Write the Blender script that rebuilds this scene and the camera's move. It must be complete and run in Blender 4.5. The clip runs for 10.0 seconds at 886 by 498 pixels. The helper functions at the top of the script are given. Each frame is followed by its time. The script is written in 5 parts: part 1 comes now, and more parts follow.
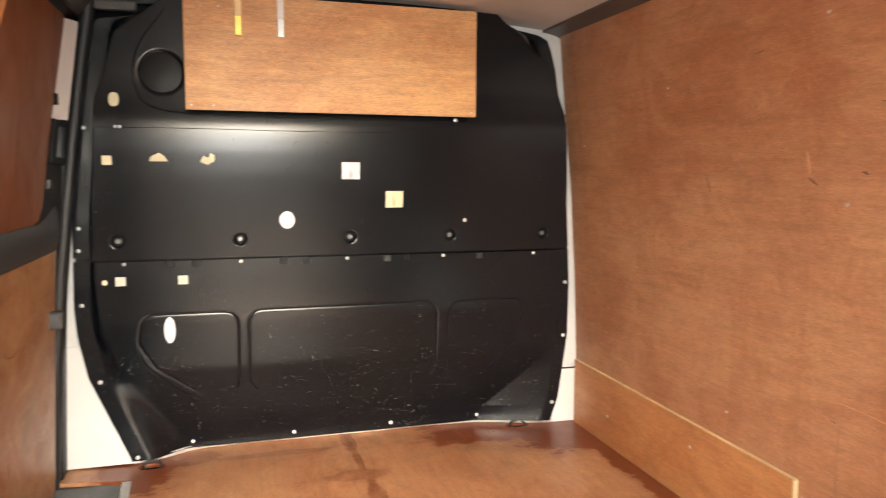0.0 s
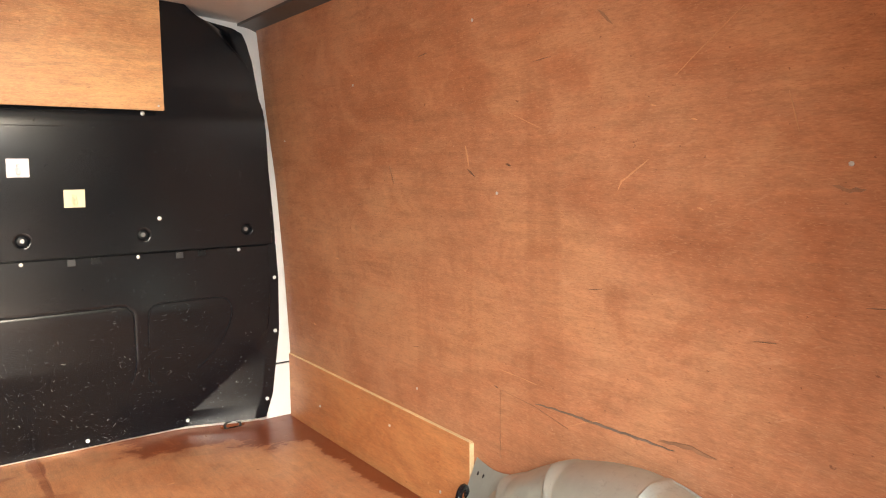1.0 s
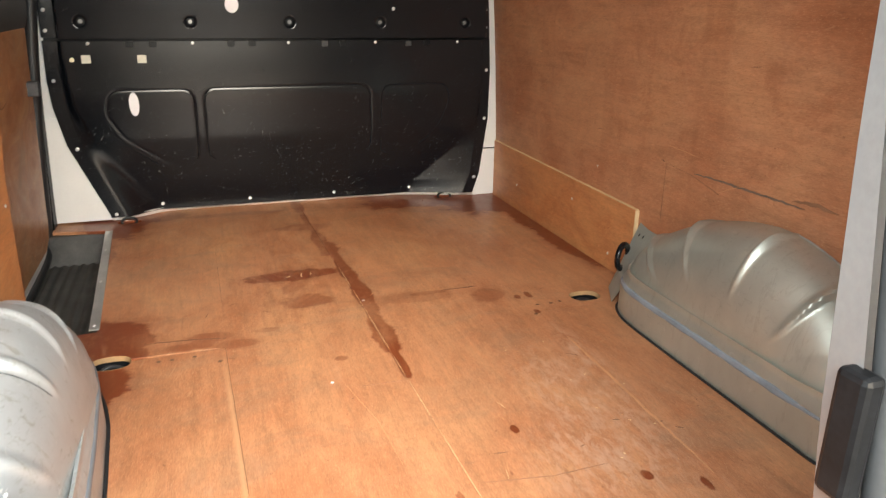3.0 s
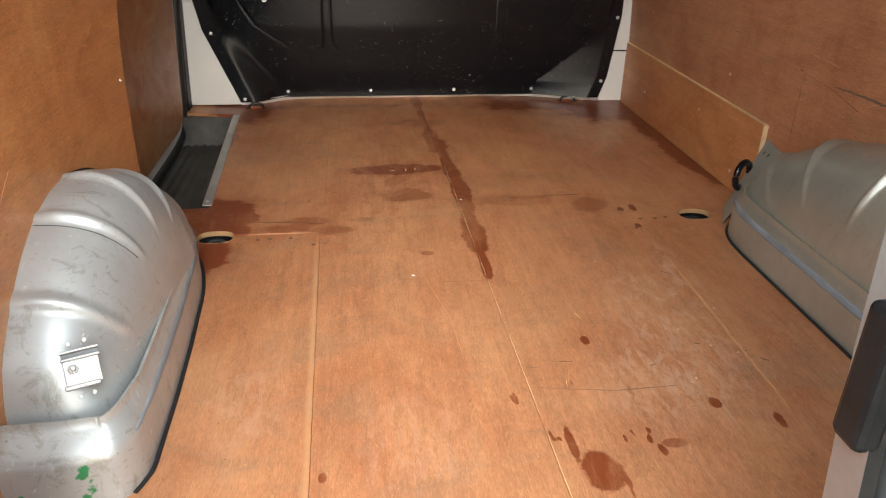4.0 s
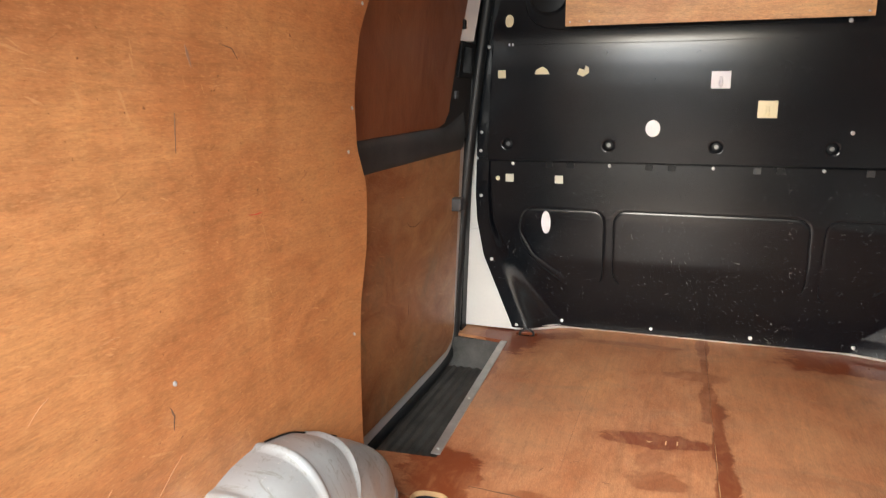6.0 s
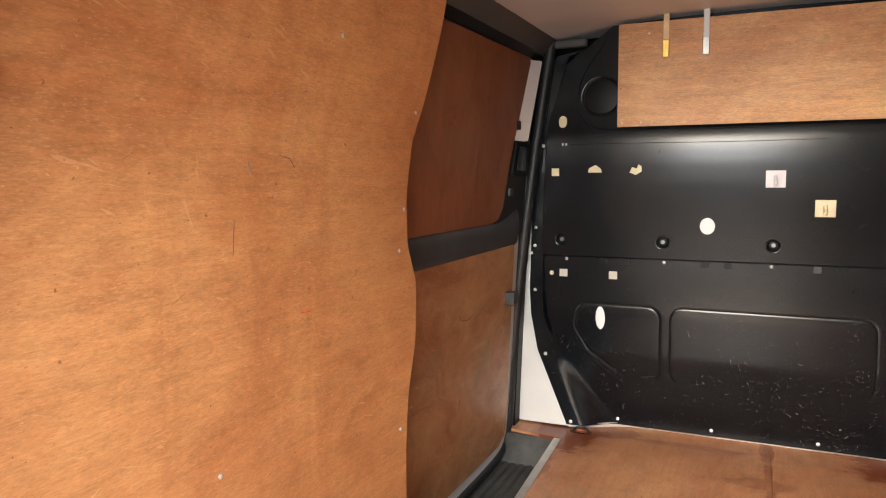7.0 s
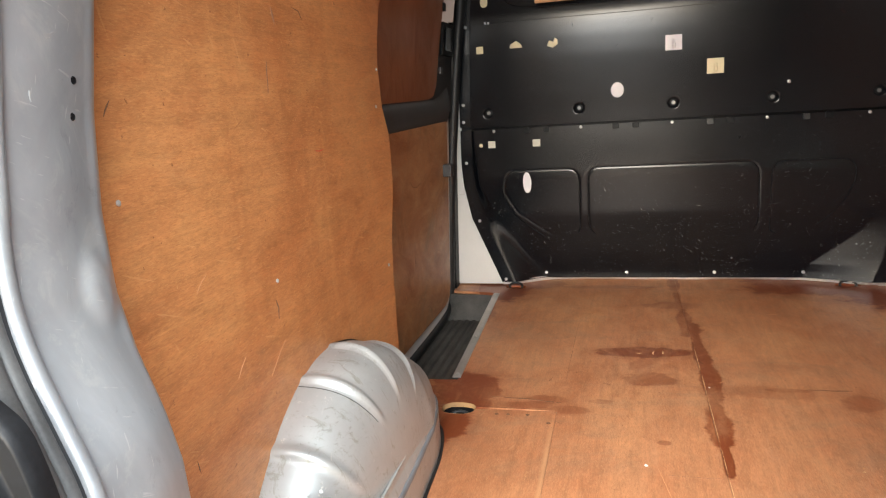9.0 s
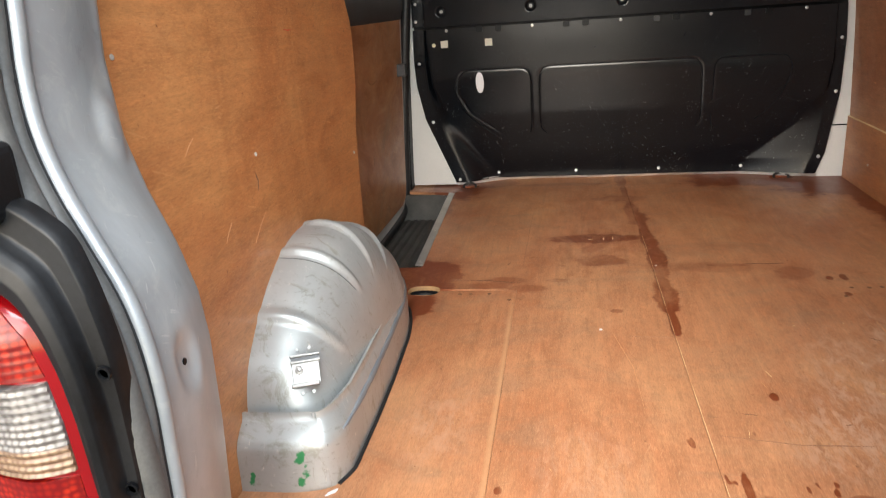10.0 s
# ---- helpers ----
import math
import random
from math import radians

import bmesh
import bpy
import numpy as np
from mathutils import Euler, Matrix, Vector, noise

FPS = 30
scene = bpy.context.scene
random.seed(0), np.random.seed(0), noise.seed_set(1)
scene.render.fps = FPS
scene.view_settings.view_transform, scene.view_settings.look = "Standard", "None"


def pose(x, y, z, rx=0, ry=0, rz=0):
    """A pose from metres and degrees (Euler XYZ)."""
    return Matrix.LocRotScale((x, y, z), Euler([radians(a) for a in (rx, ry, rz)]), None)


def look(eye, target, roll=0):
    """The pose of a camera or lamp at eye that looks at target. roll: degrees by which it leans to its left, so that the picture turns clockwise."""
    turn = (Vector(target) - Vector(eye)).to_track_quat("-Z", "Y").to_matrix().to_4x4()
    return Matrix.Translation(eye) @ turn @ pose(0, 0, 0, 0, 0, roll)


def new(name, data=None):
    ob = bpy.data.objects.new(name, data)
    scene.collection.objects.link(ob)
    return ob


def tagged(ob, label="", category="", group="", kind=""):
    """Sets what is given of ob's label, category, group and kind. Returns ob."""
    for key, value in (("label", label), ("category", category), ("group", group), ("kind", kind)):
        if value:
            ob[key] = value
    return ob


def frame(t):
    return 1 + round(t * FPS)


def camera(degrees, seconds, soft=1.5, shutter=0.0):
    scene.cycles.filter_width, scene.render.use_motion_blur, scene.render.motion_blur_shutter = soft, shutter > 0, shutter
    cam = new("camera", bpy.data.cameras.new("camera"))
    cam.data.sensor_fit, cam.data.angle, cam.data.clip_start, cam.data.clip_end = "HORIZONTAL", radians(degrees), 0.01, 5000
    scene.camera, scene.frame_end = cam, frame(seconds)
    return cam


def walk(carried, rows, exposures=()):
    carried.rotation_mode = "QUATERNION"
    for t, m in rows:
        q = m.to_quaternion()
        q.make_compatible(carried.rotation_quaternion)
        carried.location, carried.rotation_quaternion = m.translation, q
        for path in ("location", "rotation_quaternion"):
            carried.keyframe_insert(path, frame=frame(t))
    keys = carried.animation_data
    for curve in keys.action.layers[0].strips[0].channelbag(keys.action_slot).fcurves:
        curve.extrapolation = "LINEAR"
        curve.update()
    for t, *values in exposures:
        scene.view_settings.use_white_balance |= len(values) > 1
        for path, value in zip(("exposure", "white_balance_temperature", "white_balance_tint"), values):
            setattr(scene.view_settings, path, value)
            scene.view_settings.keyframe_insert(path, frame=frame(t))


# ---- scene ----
cam = camera(62.8, 10.0, soft=1.1, shutter=0.2)
PATH = [
    (0, (-0.409, 0.095, 0.9), (0.157, 2.003, 0.698), 0.2),
    (0.5, (-0.336, 0.054, 0.9), (0.624, 1.797, 0.702), -0.1),
    (1, (-0.281, 0.003, 0.895), (0.888, 1.611, 0.681), -0.5),
    (1.5, (-0.268, -0.106, 0.882), (0.86, 1.527, 0.632), -0.3),
    (2, (-0.296, -0.202, 0.854), (0.651, 1.527, 0.512), 0.3),
    (2.5, (-0.342, -0.273, 0.817), (0.432, 1.504, 0.327), 0.6),
    (3, (-0.376, -0.357, 0.79), (0.229, 1.435, 0.139), 0.8),
    (3.2, (-0.374, -0.374, 0.782), (0.156, 1.419, 0.073), 0.8),
    (4.3, (-0.21, -0.349, 0.762), (-0.118, 1.428, -0.152), 0.9),
    (4.5, (-0.193, -0.312, 0.758), (-0.183, 1.467, -0.154), 0.7),
    (5, (-0.176, -0.182, 0.786), (-0.413, 1.63, -0.026), -0.4),
    (5.5, (-0.152, -0.108, 0.851), (-0.613, 1.733, 0.22), -0.7),
    (6, (-0.103, -0.096, 0.897), (-0.743, 1.748, 0.463), -0.5),
    (6.2, (-0.095, -0.095, 0.908), (-0.789, 1.745, 0.541), -0.3),
    (7.3, (-0.056, -0.119, 0.926), (-0.881, 1.693, 0.744), -0.5),
    (7.5, (-0.062, -0.123, 0.92), (-0.881, 1.691, 0.732), -0.8),
    (8, (-0.115, -0.254, 0.891), (-0.87, 1.582, 0.65), -1.8),
    (8.5, (-0.135, -0.387, 0.825), (-0.791, 1.474, 0.502), -3.1),
    (9, (-0.163, -0.412, 0.799), (-0.686, 1.471, 0.376), -3.9),
    (9.5, (-0.186, -0.476, 0.777), (-0.62, 1.407, 0.264), -4.3),
    (10, (-0.199, -0.514, 0.729), (-0.571, 1.346, 0.094), -4.1),
]
EXPOSURES = [(0.0, 2.18, 6950, 9), (1.0, 2.4, 6850, 9), (1.5, 2.24, 6750, 9), (2.0, 1.98, 6600, 7), (3.0, 1.48, 6650, 7), (4.5, 0.78, 6500, 9), (5.0, 0.86, 6300, 8), (5.5, 1.18, 6350, 8), (6.0, 1.64, 6350, 8), (7.5, 1.72, 6550, 10), (8.0, 1.76, 6400, 8), (8.5, 1.48, 6550, 9), (9.0, 1.30, 6550, 9), (9.5, 1.28, 6450, 8), (10.0, 1.02, 6450, 8)]
walk(cam, [(t, look(eye, target, roll)) for t, eye, target, roll in PATH], EXPOSURES)


# ---- world and light ----
world = bpy.data.worlds.new("world")
scene.world = world
world.use_nodes = True
wn, wl = world.node_tree.nodes, world.node_tree.links
sky = wn.new("ShaderNodeTexSky")
sky.sky_type, sky.sun_disc = "NISHITA", False
sky.sun_elevation, sky.sun_rotation = radians(24), radians(185)
sky.air_density, sky.dust_density = 1.0, 3.0
wl.new(sky.outputs[0], wn["Background"].inputs[0])
wn["Background"].inputs[1].default_value = 0.15
sun_data = bpy.data.lights.new("sun", "SUN")
sun_data.energy, sun_data.angle, sun_data.color = 1.5, radians(50), (0.97, 0.985, 1.0)
new("sun", sun_data).matrix_world = look((-0.4, -4.0, 2.2), (0, 0.5, 0.2))
# the sky's light in the open half of the rear doorway
opening = bpy.data.lights.new("doorway_sky", "AREA")
opening.shape, opening.size, opening.size_y = "RECTANGLE", 0.56, 0.66
opening.spread = radians(125)
opening.energy, opening.color = 5.5, (0.92, 0.97, 1.0)
new("doorway_sky", opening).matrix_world = look((-0.30, -0.12, 0.96), (0.10, 2.0, -0.35))


# ---- materials ----
class Mat:
    """A node material with short helpers."""

    def __init__(self, name, rough=0.5, metal=0.0, color=(0.5, 0.5, 0.5), coat=0.0):
        self.m = bpy.data.materials.new(name)
        self.m.use_nodes = True
        self.t = self.m.node_tree
        self.b = self.t.nodes["Principled BSDF"]
        self.b.inputs["Roughness"].default_value = rough
        self.b.inputs["Metallic"].default_value = metal
        self.b.inputs["Base Color"].default_value = (*color, 1)
        self.b.inputs["Coat Weight"].default_value = coat
        self.co = self.n("ShaderNodeTexCoord").outputs["Object"]

    def n(self, kind, **props):
        node = self.t.nodes.new(kind)
        for key, value in props.items():
            if key in node.inputs:
                node.inputs[key].default_value = value
        return node

    def link(self, a, b):
        self.t.links.new(a, b)

    def mapped(self, scale=(1, 1, 1), loc=(0, 0, 0), rot=(0, 0, 0), src=None):
        m = self.n("ShaderNodeMapping", Scale=scale, Location=loc, Rotation=rot)
        self.link(src or self.co, m.inputs["Vector"])
        return m.outputs[0]

    def noise(self, scale, detail=4.0, stretch=(1, 1, 1), rough=0.6, dist=0.0, src=None):
        n = self.n("ShaderNodeTexNoise", Scale=scale, Detail=detail, Roughness=rough, Distortion=dist)
        self.link(self.mapped(stretch, src=src), n.inputs["Vector"])
        return n.outputs["Fac"]

    def ramp(self, fac, stops):
        r = self.n("ShaderNodeValToRGB")
        el = r.color_ramp.elements
        while len(el) < len(stops):
            el.new(0.5)
        for e, (p, c) in zip(el, stops):
            e.position = p
            e.color = (*c, 1) if len(c) == 3 else c
        self.link(fac, r.inputs[0])
        return r.outputs[0]

    def step(self, fac, lo, hi):
        r = self.n("ShaderNodeMapRange")
        r.inputs["From Min"].default_value, r.inputs["From Max"].default_value = lo, hi
        r.interpolation_type = "SMOOTHSTEP"
        self.link(fac, r.inputs["Value"])
        return r.outputs[0]

    def math(self, op, a, b=0.0):
        m = self.t.nodes.new("ShaderNodeMath")
        m.operation = op
        for i, v in enumerate((a, b)):
            if isinstance(v, (int, float)):
                m.inputs[i].default_value = v
            else:
                self.link(v, m.inputs[i])
        return m.outputs[0]

    def mix(self, fac, a, b, blend="MIX"):
        m = self.t.nodes.new("ShaderNodeMix")
        m.data_type, m.blend_type = "RGBA", blend
        for i, v in ((0, fac), (6, a), (7, b)):
            if isinstance(v, (int, float)):
                m.inputs[i].default_value = v
            elif isinstance(v, tuple):
                m.inputs[i].default_value = (*v, 1)
            else:
                self.link(v, m.inputs[i])
        return m.outputs[2]

    def color(self, c):
        self.link(c, self.b.inputs["Base Color"])
        return self

    def rough(self, fac, lo, hi):
        r = self.n("ShaderNodeMapRange")
        r.inputs["To Min"].default_value, r.inputs["To Max"].default_value = lo, hi
        self.link(fac, r.inputs["Value"])
        self.link(r.outputs[0], self.b.inputs["Roughness"])
        return self

    def bump(self, height, strength=0.2, dist=0.002):
        b = self.n("ShaderNodeBump", Strength=strength, Distance=dist)
        self.link(height, b.inputs["Height"])
        self.link(b.outputs[0], self.b.inputs["Normal"])
        return self


def plain(name, color, rough=0.5, metal=0.0, vary=0.12, scale=14.0, bump=0.1, coat=0.0):
    """A plain surface with faint blotches, fine grain and uneven gloss."""
    m = Mat(name, rough, metal, color, coat)
    big, fine = m.noise(scale * 0.35, 5), m.noise(scale * 9, 3)
    both = m.math("ADD", m.math("MULTIPLY", big, 0.7), m.math("MULTIPLY", fine, 0.3))
    lo = tuple(c * (1 - vary) for c in color)
    hi = tuple(min(1, c * (1 + vary)) for c in color)
    m.color(m.ramp(both, [(0.3, lo), (0.7, hi)]))
    m.rough(big, max(0.02, rough - 0.08), min(1, rough + 0.08))
    if bump:
        m.bump(fine, bump, 0.001)
    return m


def ply(name, base, along="y", rough=0.42, wear=0.35, blots=(), seed=0.0, streak=1.0, splash=None, scratch=0.6, grime=0.0, rubbed=0.3, bands=0.0, pales=(), edge=None):
    """Varnished reddish plywood: broad clouds, roller bands, long fibres and pores along one axis, scratches and set stains."""
    m = Mat(name, rough)
    k = {"y": 1, "x": 0, "z": 2}[along]

    def st(across, length=1.0):
        v = [across] * 3
        v[k] = length
        return tuple(v)

    def shade(*f):
        return tuple(min(1, c * x) for c, x in zip(base, f))

    def spot(x, y, rx, ry):
        g = m.n("ShaderNodeVectorMath")
        g.operation = "LENGTH"
        m.link(m.mapped((1 / rx, 1 / ry, 0), (-x / rx, -y / ry, 0)), g.inputs[0])
        return g.outputs["Value"]

    off = m.mapped(loc=(seed, seed * 0.7, seed * 1.3))
    cloud = m.noise(1.5, 5, st(1.4), 0.58, 0.9, src=off)
    tone = m.noise(4.2, 7, st(1.7), 0.64, 1.1, src=off)
    mott = m.noise(26, 6, st(1.8), 0.70, 0.5, src=off)
    grain = m.noise(9, 6, st(9.0, 0.6), 0.70, 0.6, src=off)
    fibre = m.noise(46, 5, st(7.0, 1.1), 0.82, 0.3, src=off)
    figure = m.noise(2.4, 7, st(7.0, 0.8), 0.62, 1.7, src=off)
    c = m.ramp(cloud, [(0.30, shade(0.80, 0.66, 0.58)), (0.47, shade(0.97, 0.94, 0.92)), (0.56, shade(1.03, 1.06, 1.06)), (0.70, shade(1.16, 1.24, 1.20))])
    c = m.mix(m.math("MULTIPLY", m.step(tone, 0.48, 0.70), wear), c, shade(0.70, 0.54, 0.46))
    c = m.mix(m.math("MULTIPLY", m.step(tone, 0.50, 0.30), wear), c, shade(1.18, 1.34, 1.34))
    if bands:
        # faint bands across the sheet from the roller that laid the varnish
        v = [0.25] * 3
        v[k] = 5.0
        b = m.noise(1.6, 4, tuple(v), 0.6, 0.2, src=off)
        c = m.mix(m.math("MULTIPLY", m.step(b, 0.52, 0.66), bands), c, shade(0.74, 0.62, 0.56))
    if grime:
        g = m.noise(3.4, 7, (0.7, 1.5, 1), 0.72, 1.0, src=off)
        c = m.mix(m.math("MULTIPLY", m.step(g, 0.49, 0.68), grime), c, shade(0.58, 0.80, 1.02))
    v = m.math("ADD", m.math("MULTIPLY", mott, 0.55), m.math("MULTIPLY", fibre, 1.9 * streak))
    v = m.math("ADD", v, m.math("MULTIPLY", grain, 1.0 * streak))
    v = m.math("ADD", v, m.math("MULTIPLY", figure, 0.95 * streak))
    v = m.math("ADD", v, 1.0 - 0.5 * (0.55 + 3.85 * streak))
    c = m.mix(1.0, c, v, "MULTIPLY")
    c = m.mix(m.math("MULTIPLY", m.step(figure, 0.55, 0.70), 0.35 * streak), c, shade(0.72, 0.52, 0.42))
    # open pores: short dark dashes along the grain, and a few pale ones
    pore = m.noise(62, 3, st(5.0, 1.0), 0.6, 0.2, src=off)
    where = m.step(tone, 0.36, 0.60)
    c = m.mix(m.math("MULTIPLY", m.math("MULTIPLY", m.step(pore, 0.60, 0.68), where), 0.34), c, shade(0.60, 0.44, 0.36))
    c = m.mix(m.math("MULTIPLY", m.step(pore, 0.38, 0.30), 0.30), c, shade(1.22, 1.42, 1.46))
    dash = m.noise(120, 2, st(4.5, 0.9), 0.5, 0.3, src=off)
    c = m.mix(m.math("MULTIPLY", m.step(dash, 0.60, 0.66), 0.38), c, shade(1.28, 1.5, 1.6))
    c = m.mix(m.math("MULTIPLY", m.step(dash, 0.40, 0.34), 0.38), c, shade(0.70, 0.58, 0.50))
    # rubbed pale in long patches
    pale = m.noise(3.0, 8, st(4.2), 0.78, 0.5, src=off)
    c = m.mix(m.math("MULTIPLY", m.step(pale, 0.54, 0.74), rubbed), c, shade(1.14, 1.40, 1.70))
    for x, y, rx, ry, amount in pales:
        f = m.math("MULTIPLY", m.step(spot(x, y, rx, ry), 1.0, 0.25), m.step(m.noise(17, 8, st(2.6), 0.8, 0.4, src=m.co), 0.44, 0.62))
        c = m.mix(m.math("MULTIPLY", f, amount), c, shade(1.22, 1.62, 2.2))
    if edge:
        # a board edge rubbed pale: x = a + b * y, over a width, nearer than y1
        a, b, width, y1 = edge
        sep = m.n("ShaderNodeSeparateXYZ")
        m.link(m.co, sep.inputs[0])
        d = m.math("SUBTRACT", m.math("SUBTRACT", sep.outputs["X"], m.math("MULTIPLY", sep.outputs["Y"], b)), a)
        d = m.math("ADD", m.math("ABSOLUTE", m.math("ADD", d, width * 0.5)), m.math("MULTIPLY", m.noise(14, 6, (1, 1, 1), 0.7, src=m.co), width * 0.9))
        f = m.math("MULTIPLY", m.step(d, width * 1.15, width * 0.4), m.step(sep.outputs["Y"], y1, y1 - 0.25))
        c = m.mix(m.math("MULTIPLY", f, 0.55), c, shade(1.32, 1.66, 1.75))
    # pale and dark scratches in clusters, specks
    axis = (0, 0, 1) if name.startswith("floor") else (1, 0, 0)
    for turn, lo, tint, amount in ((0.35, 0.655, (1.35, 1.65, 1.9), 0.5), (1.2, 0.675, (1.3, 1.6, 1.8), 0.4), (-0.5, 0.685, (0.45, 0.38, 0.36), 0.5)):
        t = m.mapped(rot=tuple(turn * q for q in axis), src=off)
        s = m.noise(13, 3, st(9.0), 0.55, 0.35, src=t)
        where = m.step(m.noise(6, 3, (1, 1, 1), 0.6, 0.0, src=t), 0.44, 0.60)
        c = m.mix(m.math("MULTIPLY", m.math("MULTIPLY", m.step(s, lo, lo + 0.03), where), amount * scratch), c, shade(*tint))
    speck = m.noise(70, 3, st(1.3), 0.6, src=off)
    c = m.mix(m.math("MULTIPLY", m.step(speck, 0.70, 0.73), 0.65), c, shade(0.33, 0.26, 0.24))
    c = m.mix(m.math("MULTIPLY", m.step(speck, 0.285, 0.255), 0.6), c, shade(1.35, 1.7, 2.1))
    wet = None
    if blots:
        wob = m.math("SUBTRACT", m.noise(8, 5, (0.9, 1.2, 1), 0.62, 0.4, src=m.co), 0.5)
        wob2 = m.math("SUBTRACT", m.noise(42, 6, (0.7, 1.5, 1), 0.72, 0.3, src=m.co), 0.5)
        shift = m.math("ADD", m.math("MULTIPLY", wob, 1.9), m.math("MULTIPLY", wob2, 0.8))
        halo = None
        for x, y, rx, ry, deep in blots:
            g = m.math("ADD", spot(x, y, rx, ry), shift)
            f = m.math("MULTIPLY", m.step(g, 1.16, 0.86), deep)
            wet = f if wet is None else m.math("MAXIMUM", wet, f)
            if rx > 0.04:
                h = m.math("MULTIPLY", m.step(g, 1.75, 0.8), 0.32 * deep)
                halo = h if halo is None else m.math("MAXIMUM", halo, h)
        if splash:
            x, y, r = splash
            drops = m.noise(30, 2, (1.0, 0.38, 1), 0.4, src=m.co)
            wet = m.math("MAXIMUM", wet, m.math("MULTIPLY", m.step(drops, 0.665, 0.685), m.step(spot(x, y, r, r), 1.0, 0.6)))
        wet = m.math("MAXIMUM", wet, halo)
        # uneven depth of the damp, with the fibres showing through
        dry = m.math("ADD", 0.55, m.math("MULTIPLY", m.step(m.math("ADD", tone, m.math("MULTIPLY", grain, 0.4)), 0.50, 0.80), 0.55))
        c = m.mix(m.math("MULTIPLY", m.math("MINIMUM", m.math("MULTIPLY", wet, dry), 1.0), 0.90), c, shade(0.38, 0.155, 0.075))
    m.color(c)
    r = m.math("ADD", m.math("MULTIPLY", tone, 0.3), rough - 0.15)
    r = m.math("ADD", r, m.math("MULTIPLY", mott, 0.2))
    r = m.math("SUBTRACT", r, 0.1)
    if wet is not None:
        r = m.math("SUBTRACT", r, m.math("MULTIPLY", wet, 0.05))
    m.link(r, m.b.inputs["Roughness"])
    m.bump(m.math("ADD", m.math("MULTIPLY", mott, 0.6), m.math("MULTIPLY", fibre, 0.8)), 0.22, 0.0011)
    return m


FLOOR_BLOTS = (
    (-0.036, 2.47, 0.020, 0.15, 0.80), (-0.055, 2.19, 0.085, 0.050, 0.60), (-0.030, 2.32, 0.012, 0.14, 0.60), (-0.005, 1.93, 0.034, 0.070, 0.75), (-0.022, 2.05, 0.022, 0.12, 0.70),
    (0.004, 1.74, 0.020, 0.17, 0.80), (0.018, 1.52, 0.026, 0.16, 0.88), (-0.150, 1.710, 0.120, 0.042, 1.00), (-0.235, 1.695, 0.055, 0.022, 0.80), (-0.060, 1.72, 0.060, 0.022, 0.6),
    (-0.140, 1.510, 0.066, 0.048, 0.58), (-0.160, 1.590, 0.030, 0.070, 0.45), (0.120, 1.450, 0.150, 0.040, 0.34), (0.200, 1.467, 0.060, 0.012, 0.75), (0.352, 1.410, 0.045, 0.045, 0.45),
    (0.010, 1.25, 0.028, 0.13, 1.00), (0.012, 1.09, 0.012, 0.10, 0.95), (-0.113, 1.146, 0.015, 0.011, 0.65), (-0.404, 1.350, 0.050, 0.026, 0.65), (-0.450, 1.310, 0.060, 0.020, 0.55), (-0.330, 1.290, 0.055, 0.020, 0.55), (-0.260, 1.350, 0.030, 0.014, 0.5),
    (0.429, 1.365, 0.010, 0.018, 0.9), (0.464, 1.372, 0.011, 0.024, 0.9), (0.439, 1.262, 0.009, 0.012, 1.0),
    (-0.640, 1.400, 0.115, 0.090, 1.1), (-0.640, 1.21, 0.075, 0.120, 1.0), (-0.585, 1.30, 0.055, 0.040, 1.2),
    (0.52, 2.48, 0.31, 0.145, 1.35), (0.70, 2.40, 0.22, 0.20, 1.6), (0.80, 2.02, 0.065, 0.50, 1.5), (-0.690, 2.40, 0.115, 0.17, 1.5), (-0.560, 2.47, 0.10, 0.055, 0.7), (-0.30, 2.43, 0.19, 0.020, 0.5),
    (-0.70, 2.05, 0.030, 0.10, 0.55), (0.152, 0.755, 0.008, 0.014, 1.0), (0.318, 0.555, 0.010, 0.016, 1.0), (0.082, 0.415, 0.028, 0.040, 1.0), (0.050, 0.48, 0.007, 0.04, 1.0), (0.405, 0.50, 0.009, 0.020, 1.0), (-0.33, 0.44, 0.006, 0.010, 0.9), (0.21, 0.464, 0.022, 0.010, 0.6),
)
FLOOR_PALES = ((0.34, 0.78, 0.16, 0.42, 0.75), (0.22, 0.62, 0.14, 0.18, 0.6), (-0.46, 0.62, 0.10, 0.22, 0.45), (-0.20, 0.50, 0.14, 0.2, 0.35), (0.44, 1.02, 0.05, 0.22, 0.7))
M_FLOOR = ply("floor_ply", (0.452, 0.206, 0.099), "y", 0.42, 0.40, FLOOR_BLOTS, streak=0.58, splash=(0.06, 0.45, 0.24), scratch=0.7, grime=0.42, rubbed=0.42, pales=FLOOR_PALES, edge=(-0.3385, -0.0214, 0.013, 1.30))
M_WALL_R = ply("wall_ply", (0.42, 0.196, 0.102), "y", 0.42, 0.50, seed=3.1, streak=0.50, scratch=0.5, bands=0.35, rubbed=0.22)
M_WALL_L = ply("wall_ply_left", (0.465, 0.197, 0.073), "y", 0.44, 0.50, seed=7.7, streak=0.55, scratch=0.9, bands=0.40, rubbed=0.4)
M_SKIRT = ply("skirt_ply", (0.47, 0.20, 0.08), "y", 0.42, 0.45, seed=12.3, streak=0.5)
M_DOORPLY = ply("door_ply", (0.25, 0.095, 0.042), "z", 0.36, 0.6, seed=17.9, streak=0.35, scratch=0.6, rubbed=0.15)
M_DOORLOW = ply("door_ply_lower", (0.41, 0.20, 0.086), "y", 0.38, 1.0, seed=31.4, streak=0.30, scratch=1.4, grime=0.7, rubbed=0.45)
